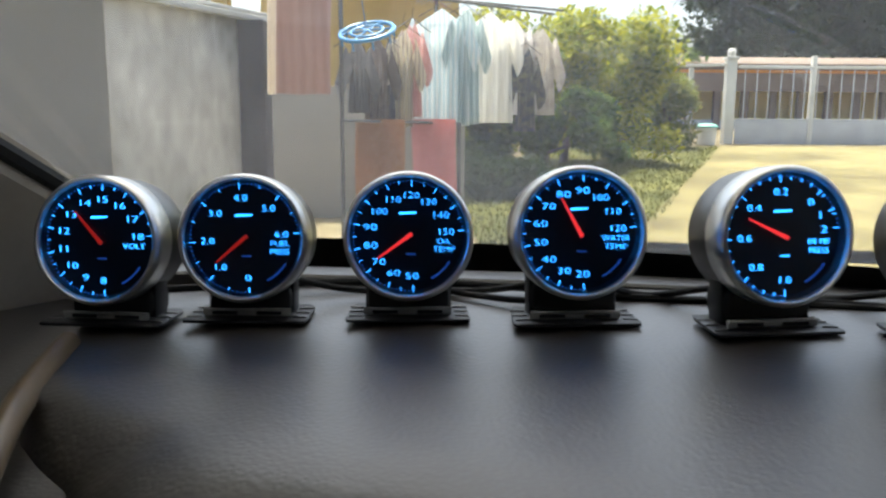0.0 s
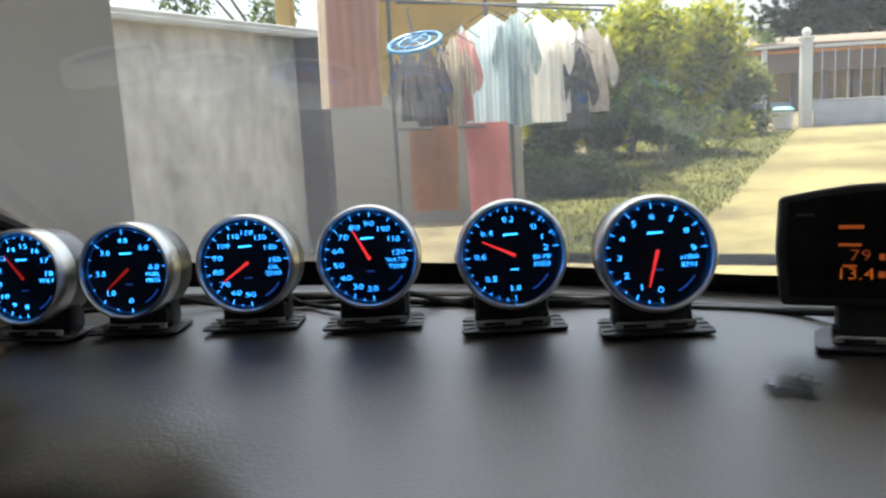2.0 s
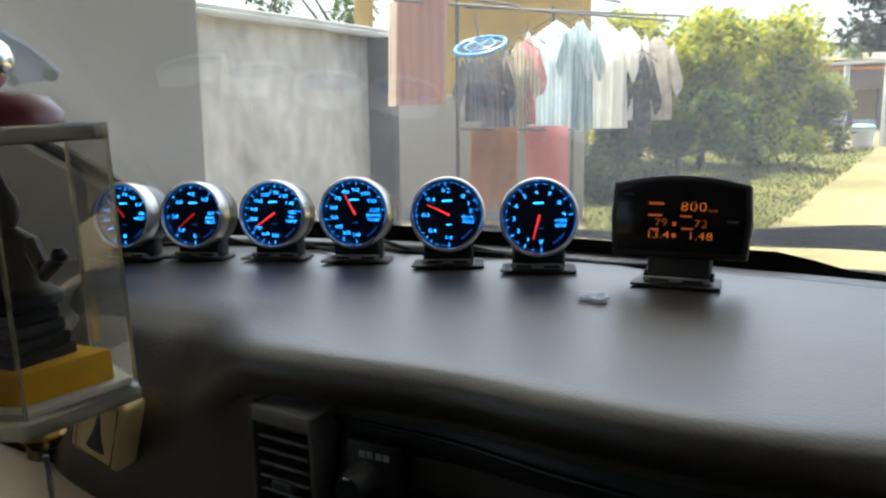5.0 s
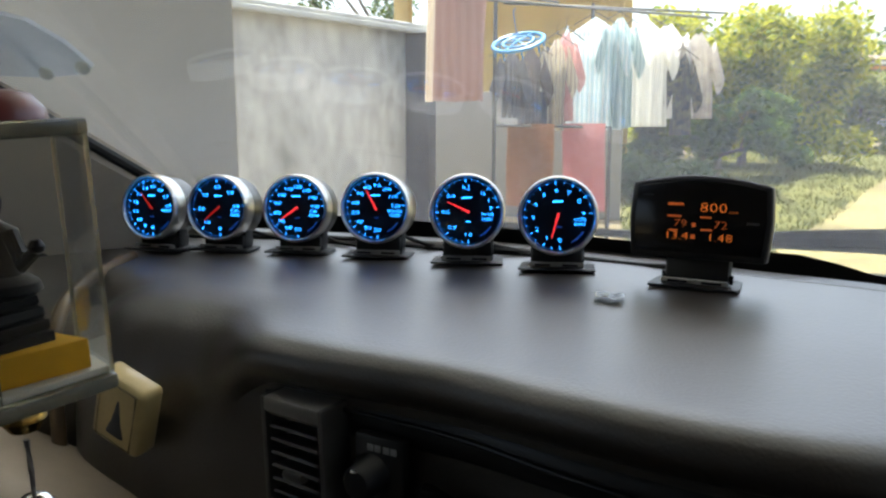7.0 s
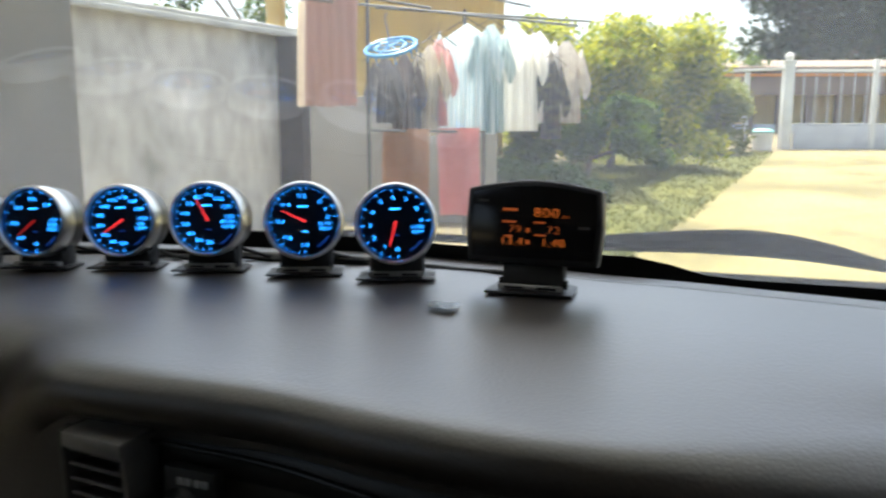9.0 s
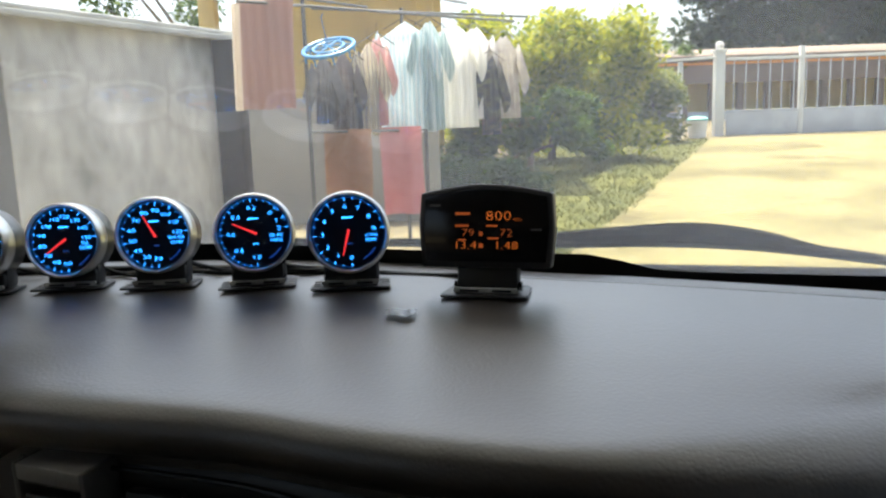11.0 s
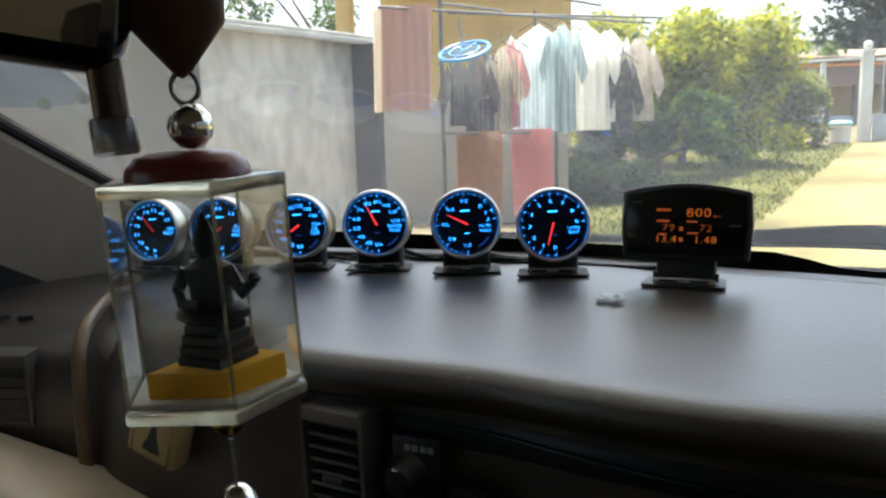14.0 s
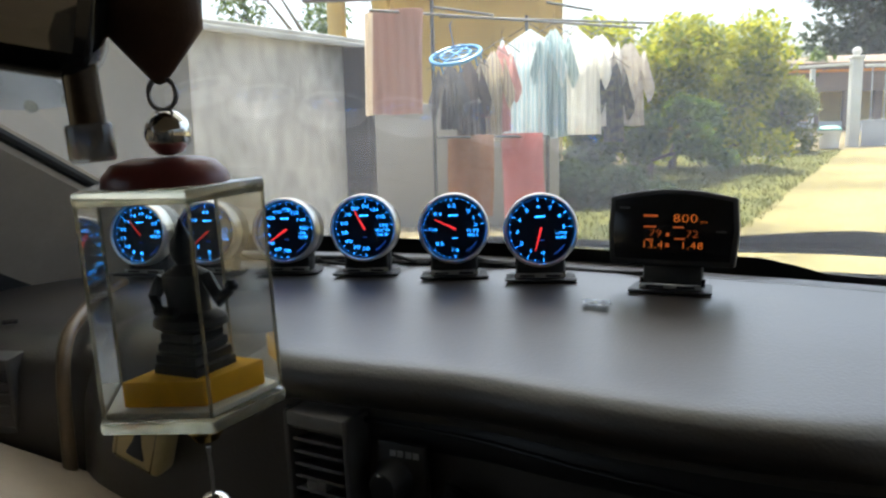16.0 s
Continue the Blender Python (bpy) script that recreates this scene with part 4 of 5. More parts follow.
for x in (-0.15, 0.62):
    s = thing("car_seat", "dark cloth car front seat", "car seat", pose(x, -0.95, 0.32), "front seats")
    part("cushion", box((0.5, 0.52, 0.2), (0, 0.1, 0.16), 0.06), SEATCLOTH, s)
    part("backrest", box((0.5, 0.16, 0.62), (0, -0.22, 0.50), 0.06, Matrix.Rotation(radians(-14), 4, "X")), SEATCLOTH, s)
    part("headrest", box((0.26, 0.11, 0.18), (0, -0.33, 0.93), 0.045), SEATCLOTH, s)

# wiper on the outside of the screen
wip = thing("wiper", "black windscreen wiper lying along the screen foot", "wiper")
blade = smooth_line([on_foot(x, z, -0.016) for x, z in ((0.10, 1.002), (0.25, 1.003), (0.40, 1.004), (0.50, 1.007), (0.58, 1.004), (0.66, 0.994), (0.75, 0.98))], 24)
part("blade", tube(blade, 0.0045, 8), COWLBLACK, wip)
arm = smooth_line([on_foot(x, z, -0.022) for x, z in ((0.38, 1.002), (0.46, 1.009), (0.52, 1.012), (0.56, 1.009), (0.60, 1.003), (0.645, 0.993), (0.70, 0.983), (0.80, 0.966))], 24)
part("arm", tube(arm, 0, 8, taper=[0.004 + 0.006 * math.sin(math.pi * min(1, k / 16)) for k in range(24)]), COWLBLACK, wip)
part("pivot", lathe([(0, 0.012), (0.012, 0.011), (0.015, 0.006), (0.016, 0), (0, 0)], 20, m=Matrix.Translation(on_foot(0.80, 0.966, -0.022)) @ pose(0, 0, 0, -35, 0, 0)), BLACK, wip)


# ---- gauges ----
def pad_z(x):
    """Height of the dash pad in the row of gauges."""
    return 1.0055 + 0.0082 * min(1.0, max(0.0, (x + 0.16) / 0.39))


def gauge(m, label, marks, unit, needle, minor):
    """Round gauge in a bracket. marks: (text, degrees), anticlockwise from three o'clock. Dial faces -y, its centre is the origin."""
    g = thing("gauge", label, "gauge", m, "row of gauges")
    R = 0.0315
    d = (m.translation.z - 0.0012 - pad_z(m.translation.x)) / 0.9945  # from dial centre to pad
    turn = pose(0, 0, 0, 90, 0, 0)  # lathe axis z points to -y
    part("bezel", lathe([(0.0284, 0.0005), (0.0286, 0.0022), (0.0293, 0.0030), (0.0304, 0.0027), (R, 0.0008), (R + 0.0001, -0.003), (R, -0.0135), (0.0308, -0.0150), (0.0284, -0.0150), (0.0284, 0.0005)], 64, m=turn), SILVER, g, "brushed silver bezel ring")
    part("case", lathe([(0.0302, -0.0135), (0.0304, -0.017), (0.0302, -0.034), (0.029, -0.0365), (0.026, -0.0375), (0, -0.0375)], 48, m=turn), CASE, g, "satin silver metal case")
    part("dial", lathe([(0, -0.0030), (0.0268, -0.0030), (0.0280, -0.0012), (0.0285, 0.0002)], 48, m=turn), DIAL, g, "black dial")
    face = pose(0, 0.0026, 0, 90, 0, 0)
    for txt, ang in marks:
        a_ = radians(ang)
        r_ = 0.0198 - 0.0008 * (len(txt) - 1) * abs(math.cos(a_))
        words("numeral", txt, 0.0046, BLUE, g, face @ pose(r_ * math.cos(a_), r_ * math.sin(a_), 0), 1.5 if len(txt) < 3 else 1.22)
        b_ = box((0.0032, 0.00032, 0.0003), (0, 0, 0))
        bmesh.ops.transform(b_, matrix=face @ pose(0, 0, 0, 0, 0, ang) @ pose(0.0258, 0, 0), verts=b_.verts)
        part("mark", b_, BLUE, g, smooth=False)
    angs = [q for _, q in marks]
    for p, q in zip(angs, angs[1:]):
        for k in range(1, minor if abs(q - p) > 23 else 2):
            b_ = box((0.0017, 0.00024, 0.0003))
            bmesh.ops.transform(b_, matrix=face @ pose(0, 0, 0, 0, 0, p + (q - p) * k / minor) @ pose(0.0262, 0, 0), verts=b_.verts)
            part("mark", b_, BLUE, g, smooth=False)
    fine = bmesh.new()
    n_f = 60
    for k in range(n_f + 1):
        fine = box((0.0010, 0.00022, 0.0002), (0, 0, 0), turn=face @ pose(0, 0, 0, 0, 0, angs[0] + (angs[-1] - angs[0]) * k / n_f) @ pose(0.0267, 0, 0), bm=fine)
    tagged(part("fine_marks", fine, BLUEMID, g, smooth=False), kind="stuff")
    for i, line in enumerate(unit):
        words("unit", line, 0.0038, BLUE, g, face @ pose(0.0172, -0.0026 - 0.0040 * i, 0), 1.15 if len(line) < 5 else 1.0)
    b_ = prism([(-0.0042, 0), (0.0040, 0.0005), (0.0044, 0.0013), (-0.0036, 0.0012)], 0, 0.0002)
    bmesh.ops.transform(b_, matrix=pose(-0.0005, 0.0024, 0.0105), verts=b_.verts)
    part("emblem", b_, BLUE, g, "plain blue bar in place of lettering", smooth=False)
    b_ = box((0.0045, 0.0002, 0.0006), (0.001, 0.0025, -0.0088))
    part("lamp_bar", b_, BLUE if minor > 3 else BLUEDIM, g, smooth=False)
    arc = [(0.0235 * math.cos(radians(q)), 0.0027, 0.0235 * math.sin(radians(q))) for q in range(-62, -28, 5)]
    part("dim_arc", tube(arc, 0.0004, 5), BLUEDIM, g)
    nd = prism([(-0.0020, -0.0009), (-0.0020, 0.0009), (0.0185, 0.0003), (0.0185, -0.0003)], -0.0003, 0.0003)
    bmesh.ops.transform(nd, matrix=pose(0, 0.0014, 0) @ Matrix.Rotation(-radians(needle), 4, "Y"), verts=nd.verts)
    part("needle", nd, REDDIM if needle in (131, 221) else RED, g, "glowing red needle", smooth=False)
    part("lens", lathe([(0, 0.0008), (0.0284, 0.0008)], 48, m=turn), LENS, g).visible_shadow = False
    # bracket and foot plate, which lies flat on the pad
    part("cradle", box((0.042, 0.024, 0.014), (0, 0.024, -0.0315), 0.004), BLACK, g, "black gauge cradle")
    part("strut", box((0.040, 0.012, 0.008), (0, 0.026, -0.0385), 0.002), BLACK, g)
    level = pose(0, 0, -d, 6, 0, 0)

    def on_pad(name, b_, material, at, label="", turn=0.0):
        bmesh.ops.transform(b_, matrix=level @ pose(*at, 0, 0, turn), verts=b_.verts)
        return part(name, b_, material, g, label)

    on_pad("foot_plate", slab([(-0.0300, 0.0), (0.0295, 0.0), (0.0305, 0.004), (0.0300, 0.030), (0.0270, 0.036), (-0.0265, 0.036), (-0.0285, 0.030), (-0.0310, 0.004)], 0.0004, 0.0020, 0.0004), BLACK, (0, 0, 0), "thin black foot plate")
    on_pad("hinge_plate", slab([(-0.0225, 0.009), (0.0215, 0.009), (0.0200, 0.013), (-0.0210, 0.013)], 0.0021, 0.0052, 0.0005), ZINC, (0, 0, 0), "worn grey metal hinge plate")
    for x in (-0.0115, 0.0105):
        on_pad("slot", box((0.0125, 0.0012, 0.0017), (0, 0, 0), 0.0003), RUBBER, (x, 0.0087, 0.0037))
    on_pad("clip_bar", tube([(-0.022, 0, 0), (-0.008, 0, -0.0003), (0.008, 0, 0.0002), (0.0215, 0, 0)], 0.0007, 8), ZINC, (0, 0.0085, 0.0056), "thin bright clip bar")
    for sx in (-1, 1):
        for k in range(3):
            on_pad("rib", box((0.0070, 0.0009, 0.0008), (0, 0, 0), 0.0002), BODYGREY, (sx * 0.0262, 0.007 + 0.009 * k, 0.0023), turn=sx * (-10 + 8 * k))
        part("leg", prism([(sx * 0.0215, -0.020), (sx * 0.0165, -0.024), (sx * 0.0185, -d + 0.0015), (sx * 0.0215, -d + 0.0015)], 0.016, 0.030, 0.0008), BLACK, g)
    return g


def scale_marks(texts, a0=275.0, a1=6.0):
    return [(t, a0 + (a1 - a0) * i / (len(texts) - 1)) for i, t in enumerate(texts)]


GA = [
    ((-0.1650, 0.382, 1.0490), -6, "silver round volt gauge with blue lit numerals", scale_marks([str(v) for v in range(8, 19)]), ["VOLT"], 131, 2),
    ((-0.0955, 0.385, 1.0500), -1, "silver round fuel pressure gauge, blue numerals", scale_marks(["0", "1.0", "2.0", "3.0", "4.0", "5.0", "6.0"]), ["FUEL", "PRESS"], 221, 2),
    ((-0.015, 0.382, 1.0520), 2, "silver round oil temperature gauge, blue numerals", scale_marks([str(v) for v in range(50, 160, 10)]), ["OIL", "TEMP"], 216, 2),
    ((0.066, 0.369, 1.0560), 3, "silver round water temperature gauge, blue numerals", scale_marks([str(v) for v in range(20, 130, 10)]), ["WATER", "TEMP"], 119, 2),
    ((0.153, 0.348, 1.0580), 7, "silver round manifold pressure gauge, blue numerals", [("1.0", 273), ("0.8", 228), ("0.6", 183), ("0.4", 138), ("0.2", 94), ("0", 49), ("1", 27), ("2", 8)], ["IN-MF", "PRESS"], 155, 4),
    ((0.230, 0.327, 1.0590), 3, "silver round engine speed gauge, blue numerals", scale_marks([str(v) for v in range(0, 10)]), ["x1000", "RPM"], 256, 2),
]
for (x, y, z), yaw, lab, marks, unit, needle, minor in GA:
    gauge(pose(x, y, z, -6, 0, yaw), lab, marks, unit, needle, minor)

# ---- amber display ----
dsp = thing("display_unit", "black plastic display with amber digits on a stand", "display", pose(0.3335, 0.296, 1.0630, -8, 0, -15))
hw, hh = 0.0495, 0.0285
outline = [(-hw + 0.002, -hh), (hw - 0.002, -hh)] + [(hw + 0.0005, 0.0)] + [(hw - 0.001 - 2 * hw * k / 10 + 0.0002 * k, hh - 0.003 + 0.0065 * math.sin(math.pi * k / 10)) for k in range(11)] + [(-hw - 0.0005, 0.0)]
part("housing", prism(outline, -0.002, 0.014, 0.0022, segs=3), BLACK, dsp, "matte black housing")
part("screen", prism([(x * 0.92, z * 0.86 + 0.0005) for x, z in outline], -0.0026, -0.0021, 0.0002), SCREEN, dsp, "smoked glossy screen")
df = pose(0, -0.0029, 0, 90, 0, 0)
for txt, x, z, s, mt in (("800", 0.010, 0.0085, 0.0098, AMBER), ("rpm", 0.0235, 0.0065, 0.0030, AMBER), ("79", -0.0125, -0.0035, 0.0078, AMBERDIM), ("72", 0.0155, -0.0035, 0.0078, AMBERDIM),
                         ("13.4", -0.0145, -0.0125, 0.0080, AMBER), ("1.48", 0.0155, -0.0125, 0.0080, AMBER)):
    words("digits", txt, s, mt, dsp, df @ pose(x, z, 0), 1.25)
for x, z, w, h in ((-0.0165, 0.0105, 0.011, 0.0018), (-0.017, 0.0018, 0.010, 0.0014), (0.005, 0.0018, 0.008, 0.0012), (-0.017, -0.0085, 0.006, 0.0012), (0.006, -0.0072, 0.008, 0.0012), (-0.003, -0.0125, 0.003, 0.003), (-0.003, -0.004, 0.0025, 0.003)):
    part("caption_bar", box((w, 0.0002, h), (x, -0.0029, z)), AMBERDIM, dsp, smooth=False)
for x in (0.037, -0.037):
    part("grey_print", box((0.008, 0.0002, 0.0016), (x, -0.0029, 0.0165 if x < 0 else -0.001)), mat("faint_print", (0.05, 0.05, 0.05), rough=0.5), dsp, smooth=False)
part("neck", box((0.046, 0.014, 0.020), (0.001, 0.008, -0.0355), 0.004), BLACK, dsp)
part("hinge", tube([(-0.024, 0.006, -0.0418), (0.026, 0.006, -0.0418)], 0.0035, 10), GLOSSBLACK, dsp)
dlev = pose(0, 0, -0.0490, 8, 0, 0)
for name, b_, mt in (("foot_plate", slab([(-0.031, -0.010), (0.031, -0.010), (0.032, -0.005), (0.030, 0.024), (0.026, 0.030), (-0.026, 0.030), (-0.030, 0.024), (-0.032, -0.005)], 0.0004, 0.0021, 0.0004), BLACK),
                     ("hinge_plate", slab([(-0.024, 0.0), (0.024, 0.0), (0.022, 0.005), (-0.022, 0.005)], 0.0022, 0.0050, 0.0005), ZINC),
                     ("slot", box((0.014, 0.0012, 0.0016), (-0.012, -0.0003, 0.0037), 0.0003), RUBBER), ("slot", box((0.014, 0.0012, 0.0016), (0.012, -0.0003, 0.0037), 0.0003), RUBBER),
                     ("clip_bar", tube([(-0.023, -0.0004, 0.0054), (0.023, -0.0004, 0.0054)], 0.0008, 8), ZINC)):
    bmesh.ops.transform(b_, matrix=dlev, verts=b_.verts)
    part(name, b_, mt, dsp)

# cables behind the gauges, tape on the pad
for k, (p, r) in enumerate([([(-0.16, 0.43, 1.014), (-0.06, 0.46, 1.013), (0.02, 0.45, 1.014), (0.10, 0.425, 1.013), (0.20, 0.40, 1.014), (0.30, 0.372, 1.014), (0.34, 0.33, 1.022)], 0.0022),
                            ([(-0.10, 0.42, 1.03), (-0.05, 0.435, 1.014), (0.03, 0.44, 1.013), (0.07, 0.41, 1.03)], 0.0018),
                            ([(0.07, 0.405, 1.03), (0.11, 0.425, 1.014), (0.15, 0.395, 1.025), (0.20, 0.415, 1.014), (0.235, 0.37, 1.03)], 0.0018),
                            ([(0.14, 0.40, 1.02), (0.25, 0.40, 1.013), (0.33, 0.37, 1.014), (0.33, 0.315, 1.03)], 0.0016),
                            ([(-0.02, 0.425, 1.03), (0.0, 0.44, 1.014), (0.03, 0.42, 1.013), (0.05, 0.40, 1.016)], 0.0018)]):
    tagged(part("cable", tube(smooth_line(p, 30), r, 8), RUBBER), "thin black cable lying behind the gauges", "cable", "gauge cables")
TAPE = mat("clear_tape", (0.10, 0.105, 0.11), rough=0.22, vary=0.3, scale=300, transmission=0.4)
tp = []
for j in range(7):
    tp.append([(0.263 + i * 0.0028 + 0.002 * math.sin(j * 2.1), 0.238 + j * 0.0030 + 0.003 * math.sin(i), 1.0143 + 0.0009 * abs(math.sin(i * 1.3 + j))) for i in range(8)])
tagged(part("tape_scrap", grid(tp), TAPE), "crumpled scrap of clear tape on the dash", "tape")

# ---- plaque on the dash face ----
pl = thing("plaque", "cream yellow plastic plaque with a dark figure", "plaque", pose(-0.0405, 0.151, 0.9415, 6, 20, -12))
part("block", box((0.043, 0.020, 0.053), (0, 0, 0), 0.005, segs=3), mat("cream_plastic", (0.55, 0.42, 0.18), rough=0.3, vary=0.1, scale=40, coat=0.4), pl)
part("rim", tube([(-0.0155, -0.010, -0.0225), (0.0155, -0.010, -0.0225), (0.0155, -0.010, 0.0225), (-0.0155, -0.010, 0.0225), (-0.0155, -0.010, -0.0225)], 0.0009, 8), ACRYLICEDGE, pl)
part("figure", lathe([(0, 0.018), (0.0016, 0.013), (0.0028, 0.007), (0.0030, 0.004), (0.0042, 0.000), (0.0050, -0.005), (0.0066, -0.009), (0.0080, -0.012), (0.0080, -0.014), (0.0092, -0.015), (0.0092, -0.018), (0, -0.018)], 18,
                     m=pose(0.001, -0.0099, -0.001) @ Matrix.Diagonal((0.85, 0.12, 0.85, 1))), mat("dark_relief", (0.04, 0.04, 0.045), rough=0.5), pl)

# ---- hanging charm, mirror ----
CH = pose(0.1635, -0.1795, 1.136, 0, 0, 2.6) @ pose(0, 0, 0, 0, -1.8, 0) @ pose(0, 0, 0, 1.6, 0, 0)
HOOK = pose(0.1628, -0.1792, 1.135, 0, 0, 25.7) @ pose(0, 0, 0, 0, -4.0, 0)
charm = thing("hanging_charm", "clear acrylic charm case with dark figure, hanging from the mirror", "charm", CH)
plan = [(-0.0270, 0.0008), (-0.0005, 0.0008), (0.0096, 0.0222), (-0.0080, 0.0360), (-0.0345, 0.0240)]


def grown(pts, d):
    cx, cy = sum(p[0] for p in pts) / len(pts), sum(p[1] for p in pts) / len(pts)
    return [(cx + (x - cx) * (1 + d), cy + (y - cy) * (1 + d)) for x, y in pts]


for i in range(5):
    p, q = plan[i], plan[(i + 1) % 5]
    part("case_wall", grid([[(p[0], p[1], -0.0545), (q[0], q[1], -0.0545)], [(p[0], p[1], -0.003), (q[0], q[1], -0.003)]]), ACRYLIC, charm, smooth=False)
    part("case_edge", tube([(p[0], p[1], -0.0545), (p[0], p[1], -0.003)], 0.0005, 6), ACRYLICEDGE, charm)
part("case_top", slab(grown(plan, 0.04), -0.004, -0.0005, 0.0008), ACRYLICEDGE, charm, "thick clear lid")
part("case_foot", slab(grown(plan, 0.06), -0.0585, -0.0550, 0.001), ACRYLICEDGE, charm, "thick clear base plate")
part("inner_plate", slab(grown(plan, -0.02), -0.0548, -0.0532, 0.0005), mat("white_card", (0.7, 0.68, 0.6), rough=0.5), charm)
part("yellow_block", slab([(-0.0235, 0.004), (-0.0030, 0.004), (0.0065, 0.0200), (-0.0140, 0.0270)], -0.0531, -0.0465, 0.0005), mat("yellow_felt", (0.80, 0.42, 0.012), rough=0.8, vary=0.08, scale=300, bump=0.1, bump_scale=3000), charm, "yellow block under the figure")
fig = lathe([(0, 0), (0.0150, 0), (0.0150, 0.0022), (0.0132, 0.0028), (0.0140, 0.0034), (0.0138, 0.0052), (0.0120, 0.0058), (0.0128, 0.0064), (0.0125, 0.0082), (0.0108, 0.0088), (0.0115, 0.0094), (0.0112, 0.0110), (0.0085, 0.0118), (0, 0.0118)], 4,
            m=pose(0, 0, 0, 0, 0, 24) @ Matrix.Diagonal((0.74, 0.70, 1, 1)))
fig = lathe([(0, 0.0112), (0.0085, 0.0114), (0.0108, 0.0128), (0.0104, 0.0148), (0.0078, 0.0164), (0.0, 0.0168)], 16, fig, Matrix.Diagonal((1.0, 0.72, 1, 1)))
fig = lathe([(0.0066, 0.0150), (0.0060, 0.0185), (0.0062, 0.0215), (0.0072, 0.0245), (0.0068, 0.0268), (0.0040, 0.0284), (0.0024, 0.0294), (0.0034, 0.0312), (0.0038, 0.0335), (0.0034, 0.0358), (0.0022, 0.0374), (0.0014, 0.0392), (0.0, 0.0425)], 16, fig,
            Matrix.Diagonal((1.0, 0.72, 1, 1)))
fig = tube([(0.0060, -0.001, 0.0262), (0.0092, -0.0025, 0.0215), (0.0100, -0.0035, 0.0195), (0.0138, -0.003, 0.0228)], 0, 8, fig, taper=[0.0021, 0.0018, 0.0017, 0.0014])
fig = lathe([(0, 0), (0.0016, 0.0008), (0.0019, 0.0020), (0.0011, 0.0034), (0, 0.0036)], 10, fig, pose(0.0140, -0.003, 0.0218))
fig = tube([(-0.0060, -0.001, 0.0262), (-0.0088, -0.002, 0.0210), (-0.0066, -0.0052, 0.0178), (-0.001, -0.0064, 0.0172)], 0, 8, fig, taper=[0.0021, 0.0018, 0.0016, 0.0014])
bmesh.ops.transform(fig, matrix=pose(-0.0088, 0.0140, -0.0465, 0, 0, 0) @ Matrix.Diagonal((0.88, 0.88, 0.90, 1)), verts=fig.verts)
part("figure", fig, mat("dark_bronze", (0.010, 0.010, 0.012), rough=0.45, metal=0.3, vary=0.3, scale=200, bump=0.2, bump_scale=1200), charm, "small dark figure on a tiered base")
part("cap", lathe([(0.0155, 0.0), (0.0152, 0.0022), (0.0125, 0.0052), (0.0085, 0.0062), (0, 0.0064)], 36, m=pose(-0.0125, 0.017, -0.0005) @ Matrix.Diagonal((1, 0.85, 1, 1))), mat("oxblood_plastic", (0.16, 0.035, 0.03), rough=0.3, vary=0.2, scale=80), charm, "dark red domed cap")
part("bead", lathe([(0, 0), (0.0028, 0.0007), (0.0048, 0.0028), (0.0056, 0.0056), (0.0048, 0.0084), (0.0028, 0.0105), (0, 0.0112)], 32, m=pose(-0.0100, 0.016, 0.0060)), CHROME, charm, "polished metal bead")
part("ring", tube([(-0.0103 + 0.0034 * math.cos(k * math.pi / 12), 0.016, 0.0208 + 0.0038 * math.sin(k * math.pi / 12)) for k in range(25)], 0.00065, 8), BODYGREY, charm, "dark metal ring")
part("tassel_cone", lathe([(0.0, 0.0228), (0.0016, 0.0235), (0.0118, 0.0352), (0.0122, 0.043), (0.010, 0.055), (0, 0.056)], 20, m=pose(-0.0105, 0.016, 0.0) @ Matrix.Diagonal((1, 0.5, 1, 1))), mat("brown_leather", (0.10, 0.055, 0.035), rough=0.5, vary=0.25, scale=120, bump=0.2, bump_scale=1500), charm, "brown leather cone")
part("cord", tube([(-0.0105, 0.016, 0.05), (-0.0105, 0.016, 0.09)], 0.0012, 8), RUBBER, charm)
part("gold_bead", lathe([(0, 0), (0.0030, 0.0008), (0.0048, 0.0034), (0.0046, 0.0064), (0.0028, 0.0088), (0, 0.0092)], 28, m=pose(-0.0095, 0.017, -0.0675)), BRASS, charm, "gold bead")
part("chain", tube([(-0.0095, 0.017, -0.0690), (-0.0093, 0.017, -0.0760), (-0.0095, 0.017, -0.083)], 0.0007, 6), BODYGREY, charm)
part("bell", lathe([(0.0, 0.0085), (0.0026, 0.0078), (0.0048, 0.0050), (0.0058, 0.0010), (0.0066, -0.004), (0.006, -0.004), (0.0048, 0.001), (0, 0.006)], 28, m=pose(-0.0095, 0.017, -0.090)), CHROME, charm, "small metal bell")

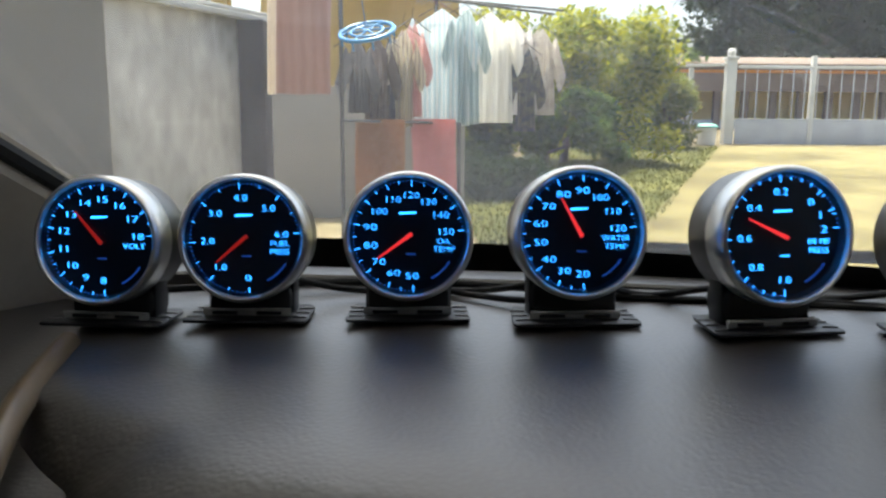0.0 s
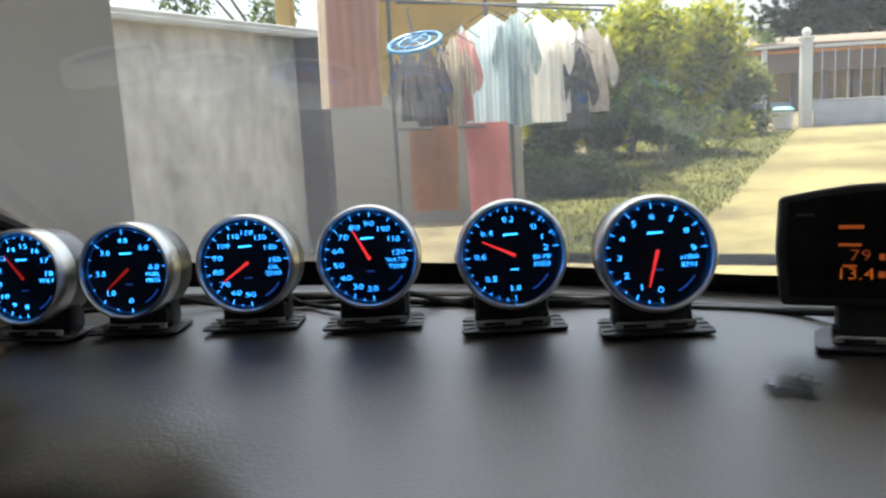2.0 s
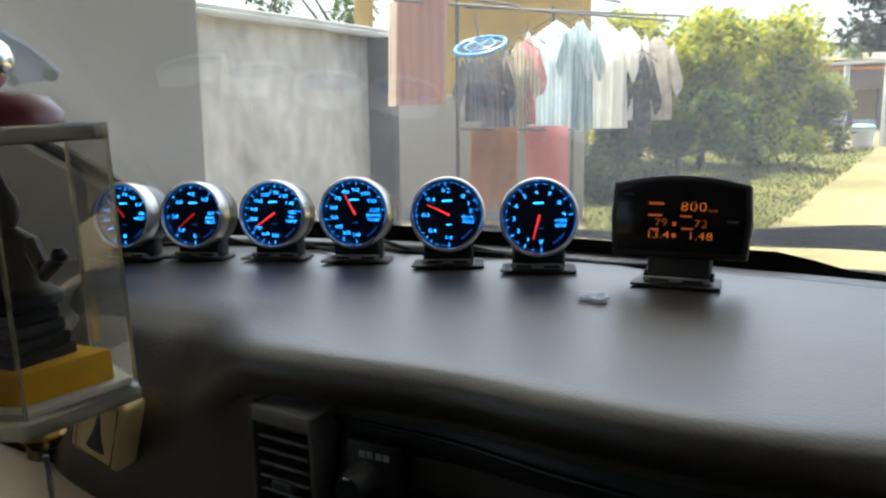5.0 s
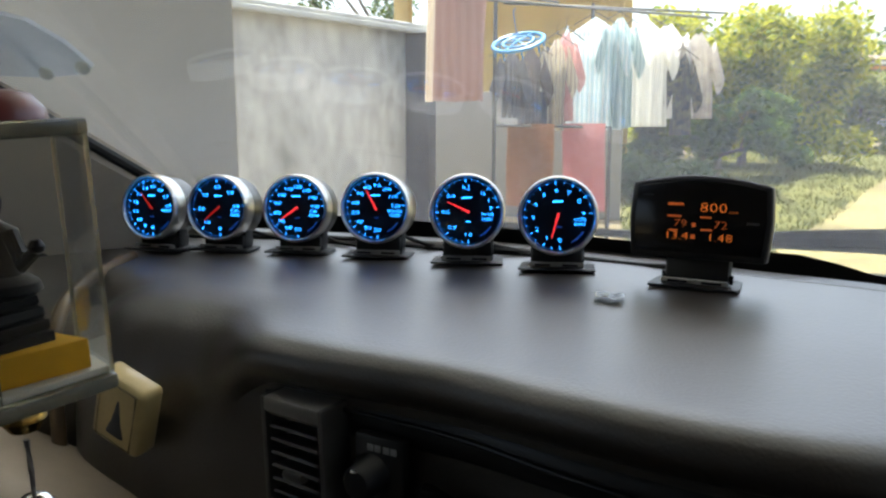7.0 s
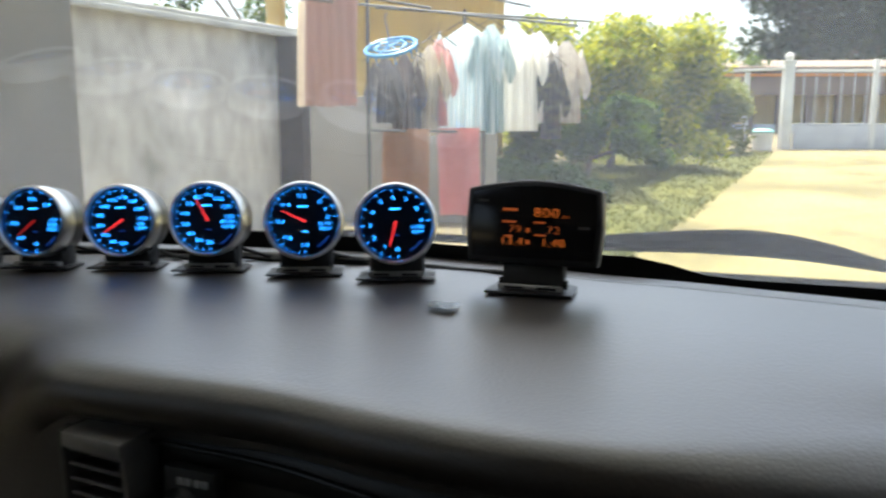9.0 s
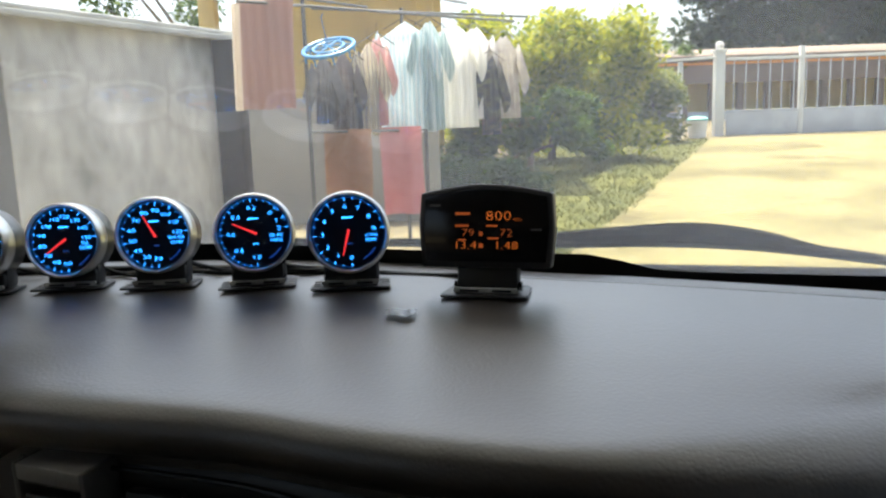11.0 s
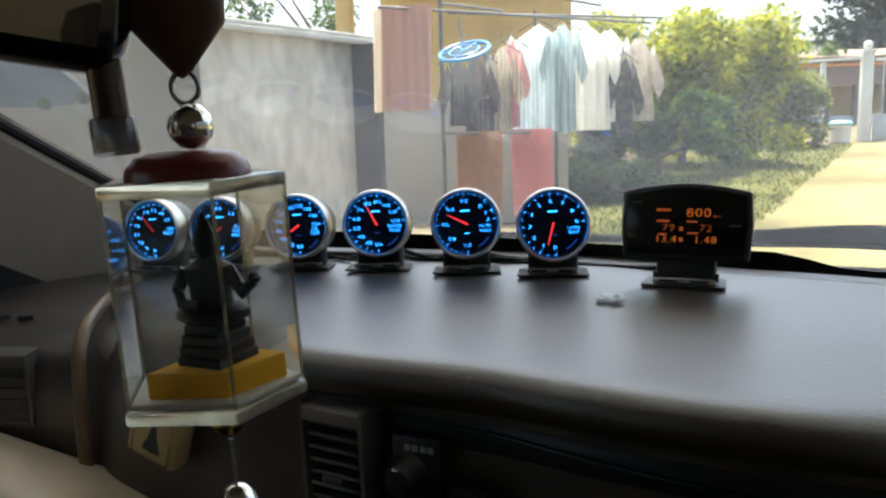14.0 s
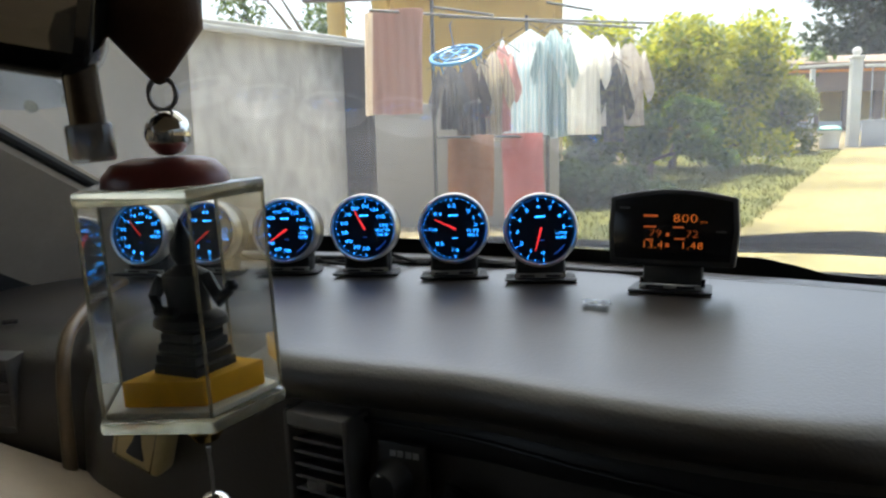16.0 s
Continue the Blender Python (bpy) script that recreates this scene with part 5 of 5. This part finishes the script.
mir = thing("rear_view_mirror", "black rear-view mirror housing on an arm", "mirror", HOOK @ pose(-0.047, 0.02, 0.062, 0, 14, 0))
part("housing", box((0.090, 0.030, 0.056), (-0.005, 0.0, 0.0), 0.009, segs=4), GLOSSBLACK, mir)
part("mirror_glass", box((0.080, 0.001, 0.046), (-0.005, -0.0153, 0.0), 0.0), mat("mirror_silver", (0.8, 0.8, 0.8), rough=0.02, metal=1.0, vary=0.01), mir)
part("arm", tube([(0, 0.01, 0.02), (0.0, 0.03, 0.12), (0.0, 0.06, 0.235)], 0.007, 10), BLACK, mir)
tak = thing("hanging_tube", "brown cylinder charm with a clear end cap", "charm", HOOK @ pose(-0.0190, 0.016, 0.0))
part("tube", lathe([(0, 0.016), (0.0038, 0.016), (0.0040, 0.017), (0.0040, 0.040), (0, 0.040)], 24), mat("brown_lacquer", (0.06, 0.04, 0.025), rough=0.25, vary=0.3, scale=100), tak)
part("end_cap", lathe([(0, 0.0078), (0.0046, 0.0078), (0.0053, 0.0086), (0.0053, 0.0158), (0.0048, 0.0166), (0.0040, 0.0166)], 24), mat("smoked_clear", (0.25, 0.23, 0.2), rough=0.15, transmission=0.6, vary=0.2, scale=120), tak)

# clear permit holder on the screen
hol = thing("permit_holder", "clear plastic permit holder stuck inside the windscreen", "permit holder")
HOLDER = pane("holder_plastic", 0.30, (0.75, 0.78, 0.82), 1.0)
h_out = [(0.24 + (x - 0.24) * 0.93, 1.147 + (z - 1.147) * 0.93) for x, z in [(-0.229, 1.190), (-0.240, 1.212), (-0.262, 1.230), (-0.32, 1.245), (-0.36, 1.245), (-0.36, 1.184), (-0.292, 1.181), (-0.245, 1.184)]]
hb = bmesh.new()
front = [hb.verts.new(on_screen(x, z, 0.006)) for x, z in h_out]
rear = [hb.verts.new(on_screen(x, z, 0.010)) for x, z in h_out]
hb.faces.new(front)
hb.faces.new(rear[::-1])
for i in range(8):
    hb.faces.new((front[i], rear[i], rear[(i + 1) % 8], front[(i + 1) % 8]))
part("pouch", hb, HOLDER, hol, smooth=False)
for x, z in ((-0.2045, 1.188), (-0.247, 1.184)):
    part("suction_cup", lathe([(0.007, 0), (0.006, 0.003), (0.003, 0.005), (0, 0.006)], 18, m=Matrix.Translation(on_screen(x, z, 0.012)) @ pose(0, 0, 0, 122, 0, 0)), ACRYLICEDGE, hol)
